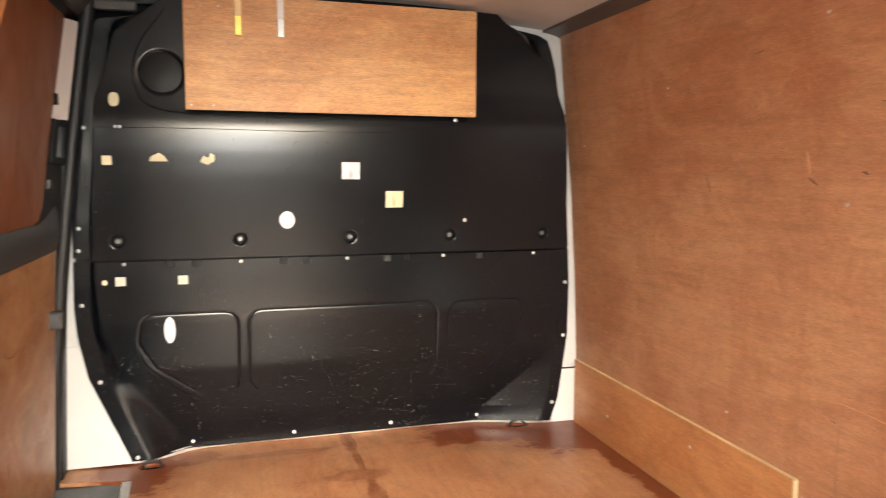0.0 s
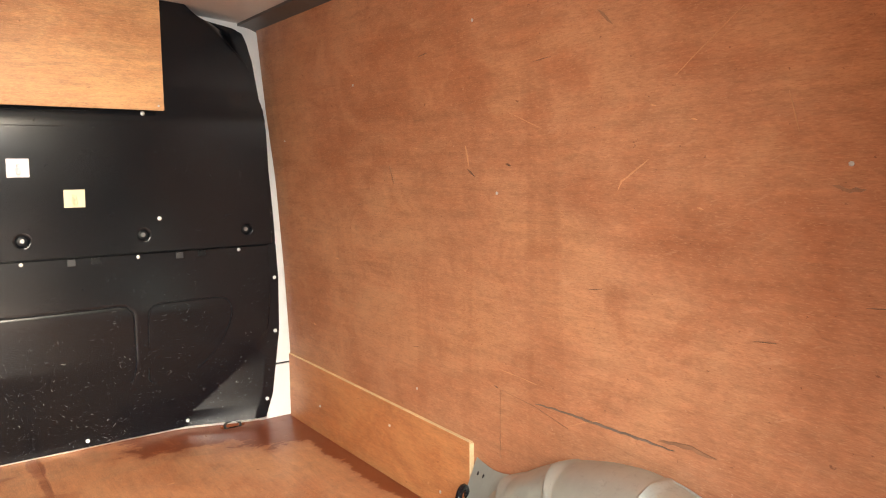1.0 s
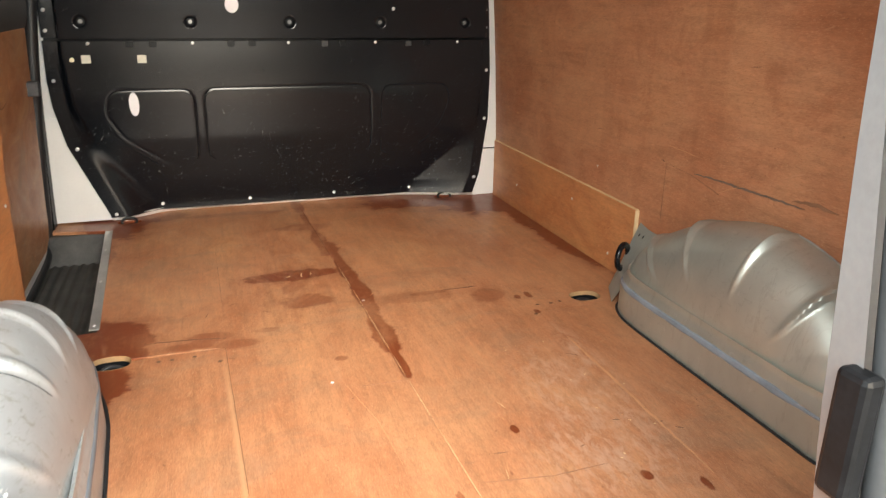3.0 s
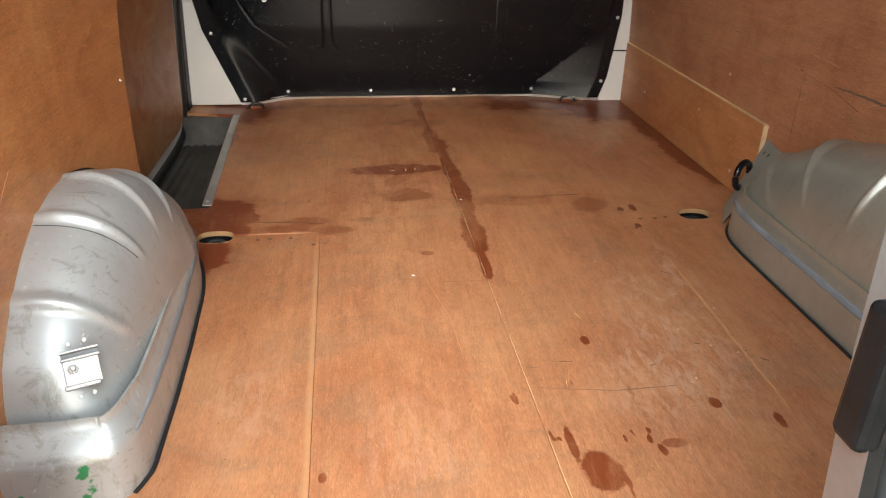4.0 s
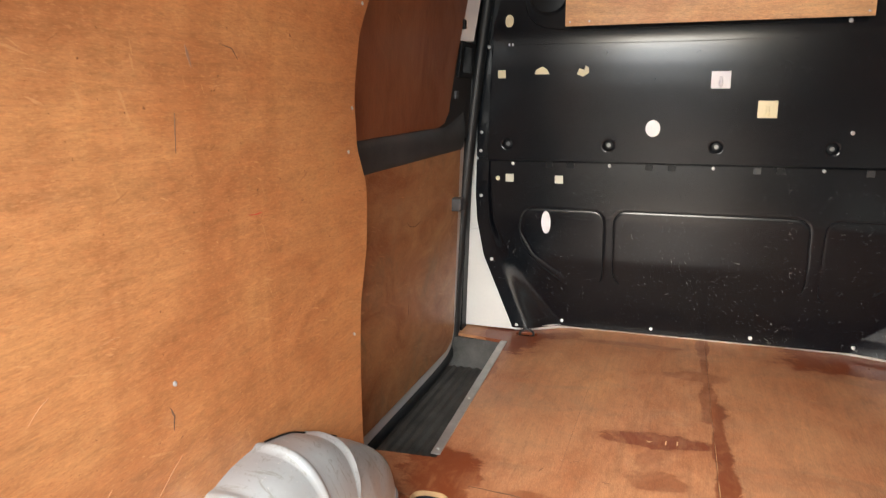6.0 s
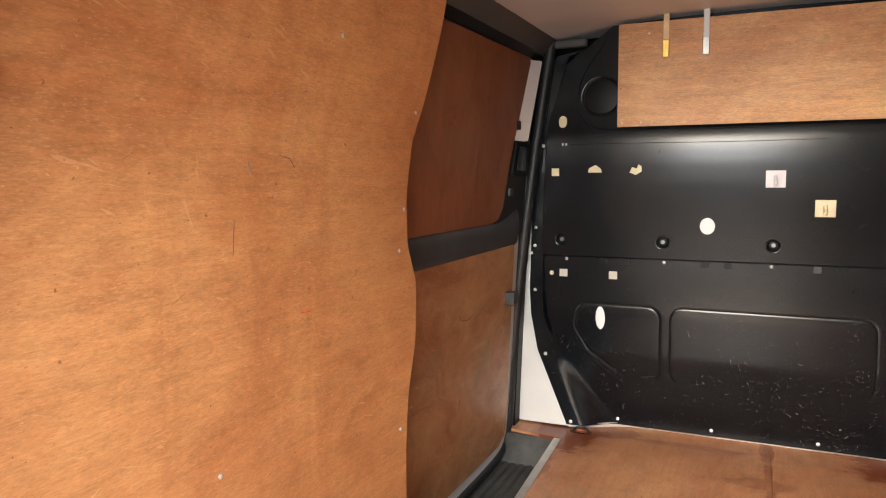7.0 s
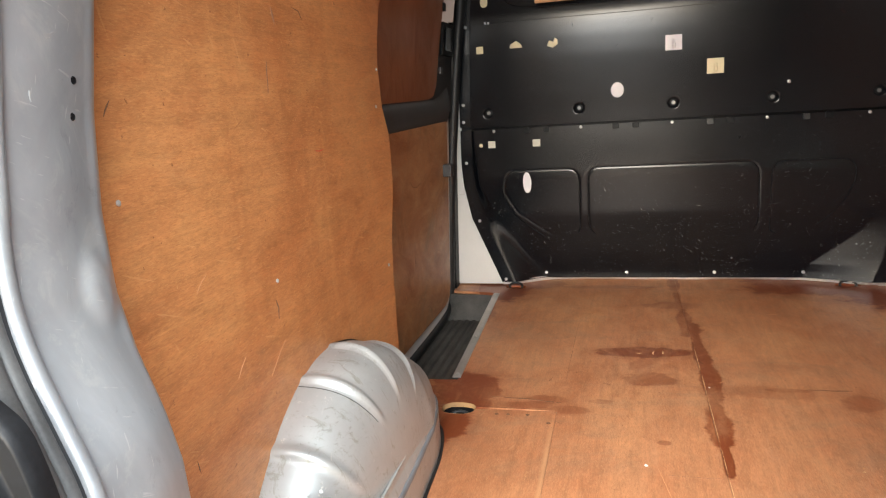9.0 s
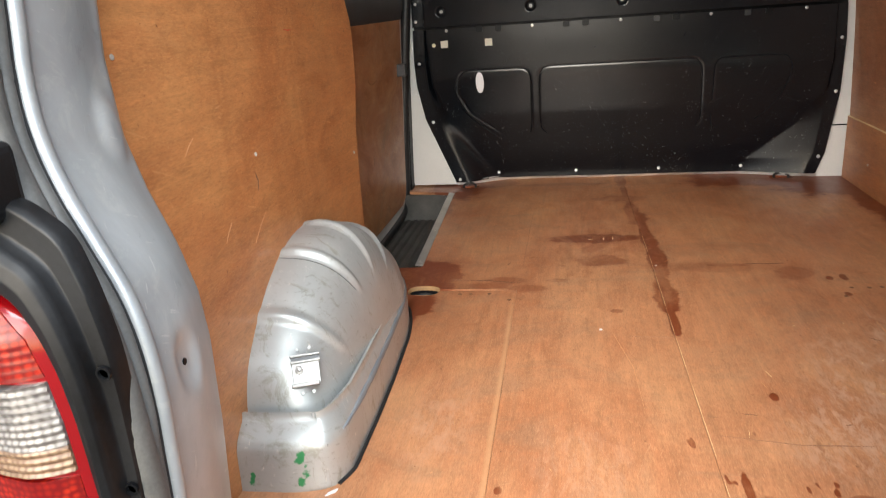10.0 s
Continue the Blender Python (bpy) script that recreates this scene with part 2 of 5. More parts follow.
M_BOARD = ply("board_ply", (0.61, 0.325, 0.140), "x", 0.5, 0.5, seed=23.0, streak=0.75, scratch=0.1)
M_HOLE = plain("hole_edge", (0.34, 0.20, 0.09), 0.7, vary=0.4, scale=40)
M_EDGE = plain("ply_edge", (0.75, 0.56, 0.31), 0.6, vary=0.3, scale=30)


def black_plastic(name="black_plastic", lo=0.17, hi=0.28, spec=0.42):
    """Glossy black moulding with dust and short pale scratches on its lower half."""
    m = Mat(name, 0.26, 0.0, (0.006, 0.006, 0.007))
    big, fine = m.noise(3, 5), m.noise(170, 3)
    c = m.ramp(big, [(0.3, (0.0036, 0.0049, 0.0070)), (0.75, (0.0060, 0.0074, 0.0098))])
    sep = m.n("ShaderNodeSeparateXYZ")
    m.link(m.co, sep.inputs[0])
    low = m.step(sep.outputs["Z"], 0.66, 0.22)
    worn = m.math("ADD", m.math("MULTIPLY", low, 0.8), 0.10)
    for turn, where in ((0.15, 0.50), (0.9, 0.54), (1.9, 0.52), (2.6, 0.56)):
        t = m.mapped(rot=(0, turn, 0), loc=(turn * 7, 0, turn * 3))
        s = m.step(m.noise(52, 2, (1.0, 1.0, 5.0), 0.5, 0.3, src=t), 0.705, 0.735)
        s = m.math("MULTIPLY", s, m.step(m.noise(7, 3, src=t), where - 0.04, where + 0.08))
        c = m.mix(m.math("MULTIPLY", m.math("MULTIPLY", s, worn), 0.6), c, (0.32, 0.31, 0.28))
    dust = m.math("MULTIPLY", m.step(m.noise(160, 2), 0.70, 0.74), m.math("ADD", m.math("MULTIPLY", low, 0.2), 0.03))
    c = m.mix(dust, c, (0.30, 0.29, 0.26))
    m.color(c)
    m.rough(m.math("ADD", m.math("MULTIPLY", m.noise(4, 4, (1, 1, 2.2), 0.55, 0.2), 0.85), m.math("MULTIPLY", m.noise(24, 3), 0.15)), lo, hi)
    m.b.inputs["Specular IOR Level"].default_value = spec
    return m.bump(fine, 0.06, 0.0006)


M_BLACK = black_plastic("black_plastic", 0.17, 0.29, 0.36)
M_BLACK_UP = black_plastic("black_plastic_upper", 0.18, 0.27, 0.37)
M_TRIM = plain("black_trim", (0.006, 0.0065, 0.0075), 0.4, vary=0.3)
M_RUBBER = plain("rubber", (0.016, 0.017, 0.018), 0.5, vary=0.45)
M_TREAD = plain("dusty_rubber", (0.052, 0.050, 0.044), 0.6, vary=0.8, scale=34)
M_TRIM.b.inputs["Specular IOR Level"].default_value = 0.14
M_SEAL = plain("seal_rubber", (0.10, 0.10, 0.097), 0.55, vary=0.40, scale=30)
M_SEAL_R = plain("door_seal_rubber", (0.055, 0.058, 0.060), 0.65, vary=0.22, scale=18)
M_WHITE = plain("white_paint", (0.72, 0.71, 0.69), 0.35, vary=0.06, bump=0.03)
M_SILVER = plain("silver_paint", (0.33, 0.33, 0.325), 0.34, 0.5, vary=0.14, scale=12, bump=0.05)


def galv(name="arch_steel", metal=0.5, dirt=1.0, tint=(1, 1, 1)):
    """Bare zinc-grey steel: cloudy gloss, greenish dirt runs, pale rub marks and dark nicks."""
    m = Mat(name, 0.36, metal)
    big, fine = m.noise(5, 5), m.noise(140, 3)
    smear = m.noise(15, 7, (1, 2.2, 0.7), 0.8, 1.2)
    c = m.ramp(big, [(0.3, (0.42 * tint[0], 0.445 * tint[1], 0.445 * tint[2])), (0.7, (0.56 * tint[0], 0.59 * tint[1], 0.585 * tint[2]))])
    c = m.mix(m.math("MULTIPLY", m.step(smear, 0.54, 0.64), 0.55 * dirt), c, (0.29, 0.28, 0.22))
    zone = m.step(m.noise(6, 4, (1, 1, 1), 0.6), 0.42, 0.56)
    rub = m.noise(44, 6, (1.6, 1, 0.8), 0.8, 0.5)
    c = m.mix(m.math("MULTIPLY", m.math("MULTIPLY", m.step(rub, 0.60, 0.66), zone), 0.75 * dirt), c, (0.80, 0.79, 0.74))
    drag = m.noise(60, 5, (1.0, 0.7, 2.6), 0.7, 0.6)
    c = m.mix(m.math("MULTIPLY", m.math("MULTIPLY", m.step(drag, 0.57, 0.63), m.step(m.noise(4.5, 3), 0.46, 0.56)), 0.38 * dirt), c, (0.22, 0.22, 0.18))
    nick = m.noise(30, 3, (3.5, 3.5, 0.8), 0.6, 0.4)
    c = m.mix(m.math("MULTIPLY", m.step(nick, 0.725, 0.75), 0.55 * dirt), c, (0.10, 0.095, 0.075))
    wob = m.noise(38, 5)
    for x, y, z, r in ((-0.640, 0.425, 0.060, 0.012), (-0.635, 0.425, 0.040, 0.010), (-0.725, 0.410, 0.022, 0.010), (-0.645, 0.425, 0.016, 0.009)):
        g = m.n("ShaderNodeVectorMath")
        g.operation = "LENGTH"
        m.link(m.mapped((1 / r, 1 / (3 * r), 0.55 / r), (-x / r, -y / (3 * r), -0.55 * z / r)), g.inputs[0])
        c = m.mix(m.step(m.math("ADD", g.outputs["Value"], m.math("MULTIPLY", wob, 2.4)), 1.95, 1.7), c, (0.05, 0.30, 0.12))
    m.color(c)
    r = m.math("ADD", m.math("MULTIPLY", big, 0.5), m.math("MULTIPLY", smear, 0.5))
    r = m.math("ADD", r, m.math("MULTIPLY", m.math("MULTIPLY", m.step(rub, 0.60, 0.66), zone), 0.3))
    m.rough(r, 0.33, 0.54)
    return m.bump(m.math("ADD", fine, m.math("MULTIPLY", m.noise(22, 3), 0.6)), 0.07, 0.001)


M_GALV = galv()
M_GALV_R = galv("arch_steel_clean", 0.7, 0.4, (1.06, 1.05, 0.93))
M_ROOF = plain("roof_paint", (0.66, 0.645, 0.615), 0.5, 0.1, vary=0.08)
M_BRACKET = plain("bracket_plastic", (0.40, 0.40, 0.39), 0.5, vary=0.06)
M_RAIL = plain("rail_paint", (0.085, 0.080, 0.074), 0.42, 0.1, vary=0.35)
M_BEAD = plain("sealant", (0.21, 0.245, 0.275), 0.55, vary=0.3, scale=40)
M_STEEL = plain("screw_steel", (0.60, 0.59, 0.565), 0.30, 0.55, vary=0.15, scale=60)
M_BOLT = plain("bolt_steel", (0.22, 0.22, 0.21), 0.42, 0.6, vary=0.3, scale=60)
M_BRASS = plain("brass", (0.75, 0.5, 0.14), 0.3, 0.9, vary=0.2)
M_ALU = plain("aluminium", (0.55, 0.55, 0.53), 0.4, 0.7, vary=0.25, scale=20)
M_STICK_W = plain("sticker_white", (0.78, 0.77, 0.80), 0.5, vary=0.05)
M_STICK_G = plain("sticker_grey", (0.62, 0.60, 0.50), 0.55, vary=0.1)
M_STICK_Y = plain("sticker_cream", (0.74, 0.66, 0.44), 0.55, vary=0.12)
M_GREYDOOR = plain("door_grey", (0.058, 0.059, 0.062), 0.42, 0.1, vary=0.6, scale=22)
M_GROUND = plain("asphalt", (0.16, 0.155, 0.15), 0.9, vary=0.25, scale=6, bump=0.5)
M_LENS_R = Mat("red_lens", 0.10, 0.0, (0.20, 0.002, 0.004), 0.4)


def reflector(name, deep, lit):
    """A moulded lens with its reflector's glints painted in: a small grid of bright and dark cells."""
    m = Mat(name, 0.28, 0.0, lit, 0.15)
    cells = m.n("ShaderNodeTexVoronoi", Scale=150.0, Randomness=0.35)
    m.link(m.mapped((1.0, 0.0, 1.0)), cells.inputs["Vector"])
    c = m.mix(m.step(cells.outputs["Distance"], 0.15, 0.62), lit, deep)
    c = m.mix(m.math("MULTIPLY", m.step(m.noise(45, 4, (1, 0.2, 1)), 0.42, 0.64), 0.6), c, deep)
    return m.color(c)


M_LENS_W = reflector("clear_lens", (0.11, 0.10, 0.095), (0.30, 0.29, 0.28))
M_LENS_I = reflector("red_reflector", (0.13, 0.001, 0.002), (0.36, 0.020, 0.006))
# clear lens tinted with the reflection of the amber bulb
M_LENS_A = reflector("amber_reflection", (0.15, 0.085, 0.05), (0.32, 0.23, 0.15))


def worn_silver(name, color=(0.40, 0.42, 0.435)):
    """Silver body paint: hand-polished pale patches, dull smears, hairline scratches."""
    m = Mat(name, 0.36, 0.45)
    big, smear, fine = m.noise(4, 6, (1, 1, 0.7), 0.6, 0.7), m.noise(16, 7, (1, 1, 0.8), 0.75, 1.0), m.noise(160, 3)
    c = m.ramp(big, [(0.34, tuple(0.80 * q for q in color)), (0.66, tuple(1.22 * q for q in color))])
    c = m.mix(m.math("MULTIPLY", m.step(smear, 0.52, 0.66), 0.30), c, (0.52, 0.53, 0.50))
    c = m.mix(m.math("MULTIPLY", m.step(smear, 0.42, 0.32), 0.35), c, (0.20, 0.205, 0.205))
    for turn in (0.4, 1.9):
        hair = m.noise(26, 2, (1, 1, 10), 0.5, 0.2, src=m.mapped(rot=(turn, 0, 0)))
        c = m.mix(m.math("MULTIPLY", m.step(hair, 0.70, 0.74), 0.5), c, (0.60, 0.60, 0.58))
    m.color(c)
    m.rough(m.math("ADD", m.math("MULTIPLY", big, 0.5), m.math("MULTIPLY", smear, 0.5)), 0.26, 0.50)
    return m.bump(m.math("ADD", fine, m.math("MULTIPLY", m.noise(9, 4), 2.0)), 0.06, 0.001)


M_PILLAR = worn_silver("pillar_paint")
M_DUSTY = plain("dusty_black_plastic", (0.0075, 0.008, 0.009), 0.45, vary=1.0, scale=20)
M_DUSTY.b.inputs["Specular IOR Level"].default_value = 0.3
M_BRK = plain("bracket_steel", (0.36, 0.36, 0.345), 0.48, 0.5, vary=0.35, scale=50)
M_MARK_D = plain("dark_mark", (0.17, 0.088, 0.052), 0.6, vary=0.4, scale=40)
M_MARK_P = plain("pale_scratch", (0.55, 0.28, 0.135), 0.6, vary=0.25, scale=40)
M_MARK_S = plain("soot_mark", (0.17, 0.125, 0.10), 0.6, vary=0.5, scale=40)
M_MARK_R = plain("red_mark", (0.55, 0.03, 0.02), 0.5, vary=0.2, scale=40)
M_MARK_G = plain("grey_smear", (0.29, 0.15, 0.085), 0.6, vary=0.4, scale=40)


# ---- building helpers ----
def thing(name, at=(0, 0, 0), label="", category="", group="", kind=""):
    ob = new(name)
    ob.location = at
    ob.empty_display_size = 0.05
    return tagged(ob, label, category, group, kind)


def part(name, data, mat, parent=None, label=""):
    """Links a mesh (or bmesh) as one object under a thing or part; its coordinates are the world's."""
    if isinstance(data, bmesh.types.BMesh):
        me = bpy.data.meshes.new(name)
        data.to_mesh(me)
        data.free()
        data = me
    if mat is not None and not data.materials:
        data.materials.append(mat.m)
    ob = new(name, data)
    if parent is not None:
        ob.parent = parent
        ob.matrix_parent_inverse = Matrix.Translation(-world_at(parent))
    if label:
        ob["label"] = label
    return ob


def world_at(ob):
    v = Vector(ob.location)
    while ob.parent is not None:
        v = v + ob.matrix_parent_inverse.translation + ob.parent.location
        ob = ob.parent
    return v


def smooth(me, angle=35):
    me.polygons.foreach_set("use_smooth", [True] * len(me.polygons))
    me.set_sharp_from_angle(angle=radians(angle))
    return me


def pydata(name, verts, faces, angle=35):
    me = bpy.data.meshes.new(name)
    me.from_pydata([tuple(v) for v in verts], [], faces)
    me.validate()
    me.update()
    return smooth(me, angle)


def sheet(name, fn, us, vs, off=(0, 0, 0.01), angle=35, flip=False):
    """A closed slab: fn(u, v) on a grid is its face, off leads to its back."""
    nu, nv = len(us), len(vs)
    front = [Vector(fn(u, v)) for u in us for v in vs]
    back = [p + Vector(off) for p in front]
    faces = []
    n = nu * nv
    for i in range(nu - 1):
        for j in range(nv - 1):
            a, b, c, d = i * nv + j, (i + 1) * nv + j, (i + 1) * nv + j + 1, i * nv + j + 1
            faces.append((a, b, c, d))
            faces.append((n + d, n + c, n + b, n + a))
    rim = [i * nv for i in range(nu)] + [(nu - 1) * nv + j for j in range(1, nv)]
    rim += [i * nv + nv - 1 for i in range(nu - 2, -1, -1)] + [j for j in range(nv - 2, 0, -1)]
    for a, b in zip(rim, rim[1:] + rim[:1]):
        faces.append((b, a, n + a, n + b))
    if flip:
        faces = [f[::-1] for f in faces]
    return pydata(name, front + back, faces, angle)


def span(a, b, n):
    return [a + (b - a) * i / (n - 1) for i in range(n)]


def lin(z, *pts):
    """Piecewise linear through (z, value) pairs."""
    return float(np.interp(z, [p[0] for p in pts], [p[1] for p in pts]))


def box(x0, y0, z0, x1, y1, z1, bevel=0.002, seg=2):
    bm = bmesh.new()
    bmesh.ops.create_cube(bm, size=1)
    for v in bm.verts:
        v.co = Vector(((x0 + x1) / 2 + v.co.x * (x1 - x0), (y0 + y1) / 2 + v.co.y * (y1 - y0), (z0 + z1) / 2 + v.co.z * (z1 - z0)))
    if bevel:
        bmesh.ops.bevel(bm, geom=bm.edges[:], offset=bevel, segments=seg, profile=0.5, affect="EDGES")
    return bm


def plate(name, outline, thick, m=Matrix(), holes=(), bevel=0.0015):
    """A flat plate in the xy plane with real holes, from z = -thick/2 to thick/2, laid by m."""
    cu = bpy.data.curves.new(name, "CURVE")
    cu.dimensions, cu.fill_mode, cu.extrude, cu.bevel_depth, cu.bevel_resolution = "2D", "BOTH", max(thick / 2 - bevel, 1e-4), bevel, 1
    cu.offset = -bevel
    for ring in (outline, *holes):
        sp = cu.splines.new("POLY")
        sp.points.add(len(ring) - 1)
        for p, (x, y) in zip(sp.points, ring):
            p.co = (x, y, 0, 1)
        sp.use_cyclic_u = True
    tmp = bpy.data.objects.new(name, cu)
    scene.collection.objects.link(tmp)
    dg = bpy.context.evaluated_depsgraph_get()
    me = bpy.data.meshes.new_from_object(tmp.evaluated_get(dg))
    bpy.data.objects.remove(tmp)
    bpy.data.curves.remove(cu)
    me.transform(m)
    me.materials.clear()
    return smooth(me, 30)


def oval(cx, cy, rx, ry, n=24, power=2.0):
    out = []
    for i in range(n):
        a = 2 * math.pi * i / n
        c, s = math.cos(a), math.sin(a)
        out.append((cx + rx * math.copysign(abs(c) ** (2 / power), c), cy + ry * math.copysign(abs(s) ** (2 / power), s)))
    return out


def tube(name, pts, radius, seg=10, flat=1.0, smooth_steps=6, cyclic=False):
    """A tube along a smoothed line."""
    P = [Vector(p) for p in pts]
    line = []
    k = len(P)
    for i in range(k if cyclic else k - 1):
        p0, p1, p2, p3 = P[(i - 1) % k if cyclic else max(i - 1, 0)], P[i], P[(i + 1) % k], P[(i + 2) % k if cyclic else min(i + 2, k - 1)]
        for j in range(smooth_steps):
            t = j / smooth_steps
            line.append(0.5 * (2 * p1 + (p2 - p0) * t + (2 * p0 - 5 * p1 + 4 * p2 - p3) * t * t + (3 * p1 - 3 * p2 + p3 - p0) * t ** 3))
    if not cyclic:
        line.append(P[-1])
    verts, faces = [], []
    n = len(line)
    up = Vector((0, 0, 1))
    for i, p in enumerate(line):
        d = (line[(i + 1) % n] - line[i - 1]) if cyclic else (line[min(i + 1, n - 1)] - line[max(i - 1, 0)])
        d.normalize()
        a = d.cross(up)
        if a.length < 0.05:
            a = d.cross(Vector((1, 0, 0)))
        a.normalize()
        b = a.cross(d).normalized()
        for j in range(seg):
            w = 2 * math.pi * j / seg
            verts.append(p + a * math.cos(w) * radius + b * math.sin(w) * radius * flat)
    for i in range(n if cyclic else n - 1):
        for j in range(seg):
            faces.append((i * seg + j, i * seg + (j + 1) % seg, ((i + 1) % n) * seg + (j + 1) % seg, ((i + 1) % n) * seg + j))
    if not cyclic:
        faces += [tuple(range(seg))[::-1], tuple(range((n - 1) * seg, n * seg))]
    return pydata(name, verts, faces, 50)


def turned(name, rings, seg=16, m=Matrix()):
    """A turned body about z from (radius, height) rings."""
    verts, faces = [], []
    for r, h in rings:
        for j in range(seg):
            a = 2 * math.pi * j / seg
            verts.append(m @ Vector((r * math.cos(a), r * math.sin(a), h)))
    for i in range(len(rings) - 1):
        for j in range(seg):
            faces.append((i * seg + j, i * seg + (j + 1) % seg, (i + 1) * seg + (j + 1) % seg, (i + 1) * seg + j))
    faces += [tuple(range(seg))[::-1], tuple(range((len(rings) - 1) * seg, len(rings) * seg))]
    return pydata(name, verts, faces, 30)


def facing(x, y, z, normal):
    """The pose whose z axis runs along the normal."""
    return Matrix.Translation((x, y, z)) @ Vector(normal).to_track_quat("Z", "Y").to_matrix().to_4x4()


SCREW = turned("screw", [(0.0065, 0.0), (0.0062, 0.0022), (0.004, 0.0034), (0.0022, 0.0034), (0.0018, 0.0018)], 12)
SCREW.materials.append(M_STEEL.m)


def screw(parent, x, y, z, normal, size=1.0, name="screw"):
    ob = new(name, SCREW)
    ob.parent = parent
    ob.matrix_parent_inverse = Matrix.Translation(-world_at(parent))
    ob.matrix_basis = facing(x, y, z, normal) @ Matrix.Scale(size, 4)
    return ob


# ---- the load bay: floor ----
floor = thing("floor", (0, 1.2, 0), "reddish plywood load floor with dark damp stains and worn seams", "floor", kind="structure")
HOLES = {"a": oval(-0.617, 1.271, 0.044, 0.034, 20, 2.6), "b": oval(0.616, 1.320, 0.044, 0.034, 20, 2.6), "c": oval(-0.653, 2.428, 0.042, 0.022, 20, 2.4), "d": oval(0.580, 2.470, 0.045, 0.022, 20, 2.4)}
FT = 0.012


def arc(cx, cy, rx, ry, y_cut, above):
    """The part of an oval hole that lies on one side of a joint, from right to left (above) or left to right."""
    ring = oval(cx, cy, rx, ry, 48, 2.6)
    pts = [p for p in ring if (p[1] > y_cut + 0.001 if above else p[1] < y_cut - 0.001)]
    return sorted(pts, key=lambda p: math.atan2(p[1] - y_cut, p[0] - cx), reverse=False)


NOTCH_UP = arc(-0.617, 1.271, 0.044, 0.034, 1.281, True)[::-1]
NOTCH_DN = arc(-0.617, 1.271, 0.044, 0.034, 1.279, False)[::-1]
G = 0.0003
lay = Matrix.Translation((0, 0, -FT / 2))
part("floor_board", plate("floor_board", [(-0.338, -0.06), (0.028 - G, -0.06), (0.005 - G, 1.0), (-0.003 - G, 1.47), (-0.03 - G, 2.58), (-0.90, 2.58), (-0.90, 2.365), (-0.706, 2.335), (-0.664, 1.455), (-0.90, 1.44), (-0.90, 1.281), *NOTCH_UP, (-0.366, 1.281)], FT, lay, (HOLES["c"],), 0.0007), M_FLOOR, floor)
part("floor_board", plate("floor_board", [(0.028 + G, -0.06), (0.43, -0.06), (0.442, 1.262), (0.9, 1.262), (0.9, 2.58), (-0.03 + G, 2.58), (-0.003 + G, 1.47), (0.005 + G, 1.0)], FT, lay, (HOLES["b"], HOLES["d"]), 0.0007), M_FLOOR, floor)
part("floor_board", plate("floor_board", [(-0.90, -0.06), (-0.338 - 2 * G, -0.06), (-0.366 - 2 * G, 1.2809), *NOTCH_DN, (-0.90, 1.2809)], FT, lay, (), 0.0003), M_FLOOR, floor)
part("floor_board", plate("floor_board", [(0.43 + 2 * G, -0.06), (0.9, -0.06), (0.9, 1.262 - 2 * G), (0.442 + 2 * G, 1.262 - 2 * G)], FT, lay, (), 0.0007), M_FLOOR, floor)
for x, y in ((-0.514, 1.248), (-0.485, 1.249), (-0.436, 1.251), (-0.380, 1.212), (0.43, 1.245), (0.46, 1.30), (0.50, 1.30), (0.53, 1.305)):
    part("screw_hole", turned("screw_hole", [(0.0052, -0.001), (0.0052, 0.0005), (0.0040, 0.0007), (0.0004, 0.0007)], 10, Matrix.Translation((x, y, 0))), M_MARK_D, floor)
for ring in (HOLES["a"], HOLES["b"]):
    n = len(ring)
    cx_, cy_ = sum(p[0] for p in ring) / n, sum(p[1] for p in ring) / n
    V = [(cx_ + (x - cx_) * k, cy_ + (y - cy_) * k, z) for k, z in ((1.004, 0.0004), (0.985, 0.0002), (0.955, -FT), (1.004, -FT)) for x, y in ring]
    part("hole_edge", pydata("hole_edge", V, [(r * n + i, r * n + (i + 1) % n, (r + 1) % 4 * n + (i + 1) % n, (r + 1) % 4 * n + i) for r in range(4) for i in range(n)], 30), M_HOLE, floor, "raw pale edge of a cut hole")
pan = thing("floor_pan", (0, 1.2, -0.03), "dark painted steel floor pan under the plywood", "floor pan", kind="structure")
part("pan", plate("pan", [(-0.96, -0.08), (0.96, -0.08), (0.96, 2.75), (-0.96, 2.75), (-0.96, 2.37), (-0.70, 2.34), (-0.66, 1.45), (-0.96, 1.44)], 0.02, Matrix.Translation((0, 0, -0.075)), (), 0.001), M_TRIM, pan)
part("rear_sill", box(-0.75, -0.10, -0.16, 0.75, -0.062, -0.002, 0.006), M_TRIM, pan, "black plastic rear sill")


def tie_down(x, y, rx, ry, label, up=0.0):
    t = thing("tie_down", (x, y, -0.06), label, "tie-down", "tie-downs in the floor")
    bm = turned("cup", [(0.3, -0.058), (1.0, -0.055), (1.0, -0.002), (0.95, -0.002), (0.86, -0.03), (0.6, -0.050), (0.2, -0.052)], 24)
    bm.transform(Matrix.Translation((x, y, -FT)) @ Matrix.Diagonal((rx + 0.008, ry + 0.008, 1, 1)))
    part("cup", bm, M_TRIM, t)
    ring = [(x + math.cos(a) * rx * 0.62, y + math.sin(a) * ry * 0.55, -0.03 + up + 0.012 * math.sin(a)) for a in span(0, 2 * math.pi, 13)[:-1]]
    part("ring", tube("ring", ring, 0.0045, 8, cyclic=True, smooth_steps=3), M_RUBBER, t, "dirty dark lashing ring")
    return t


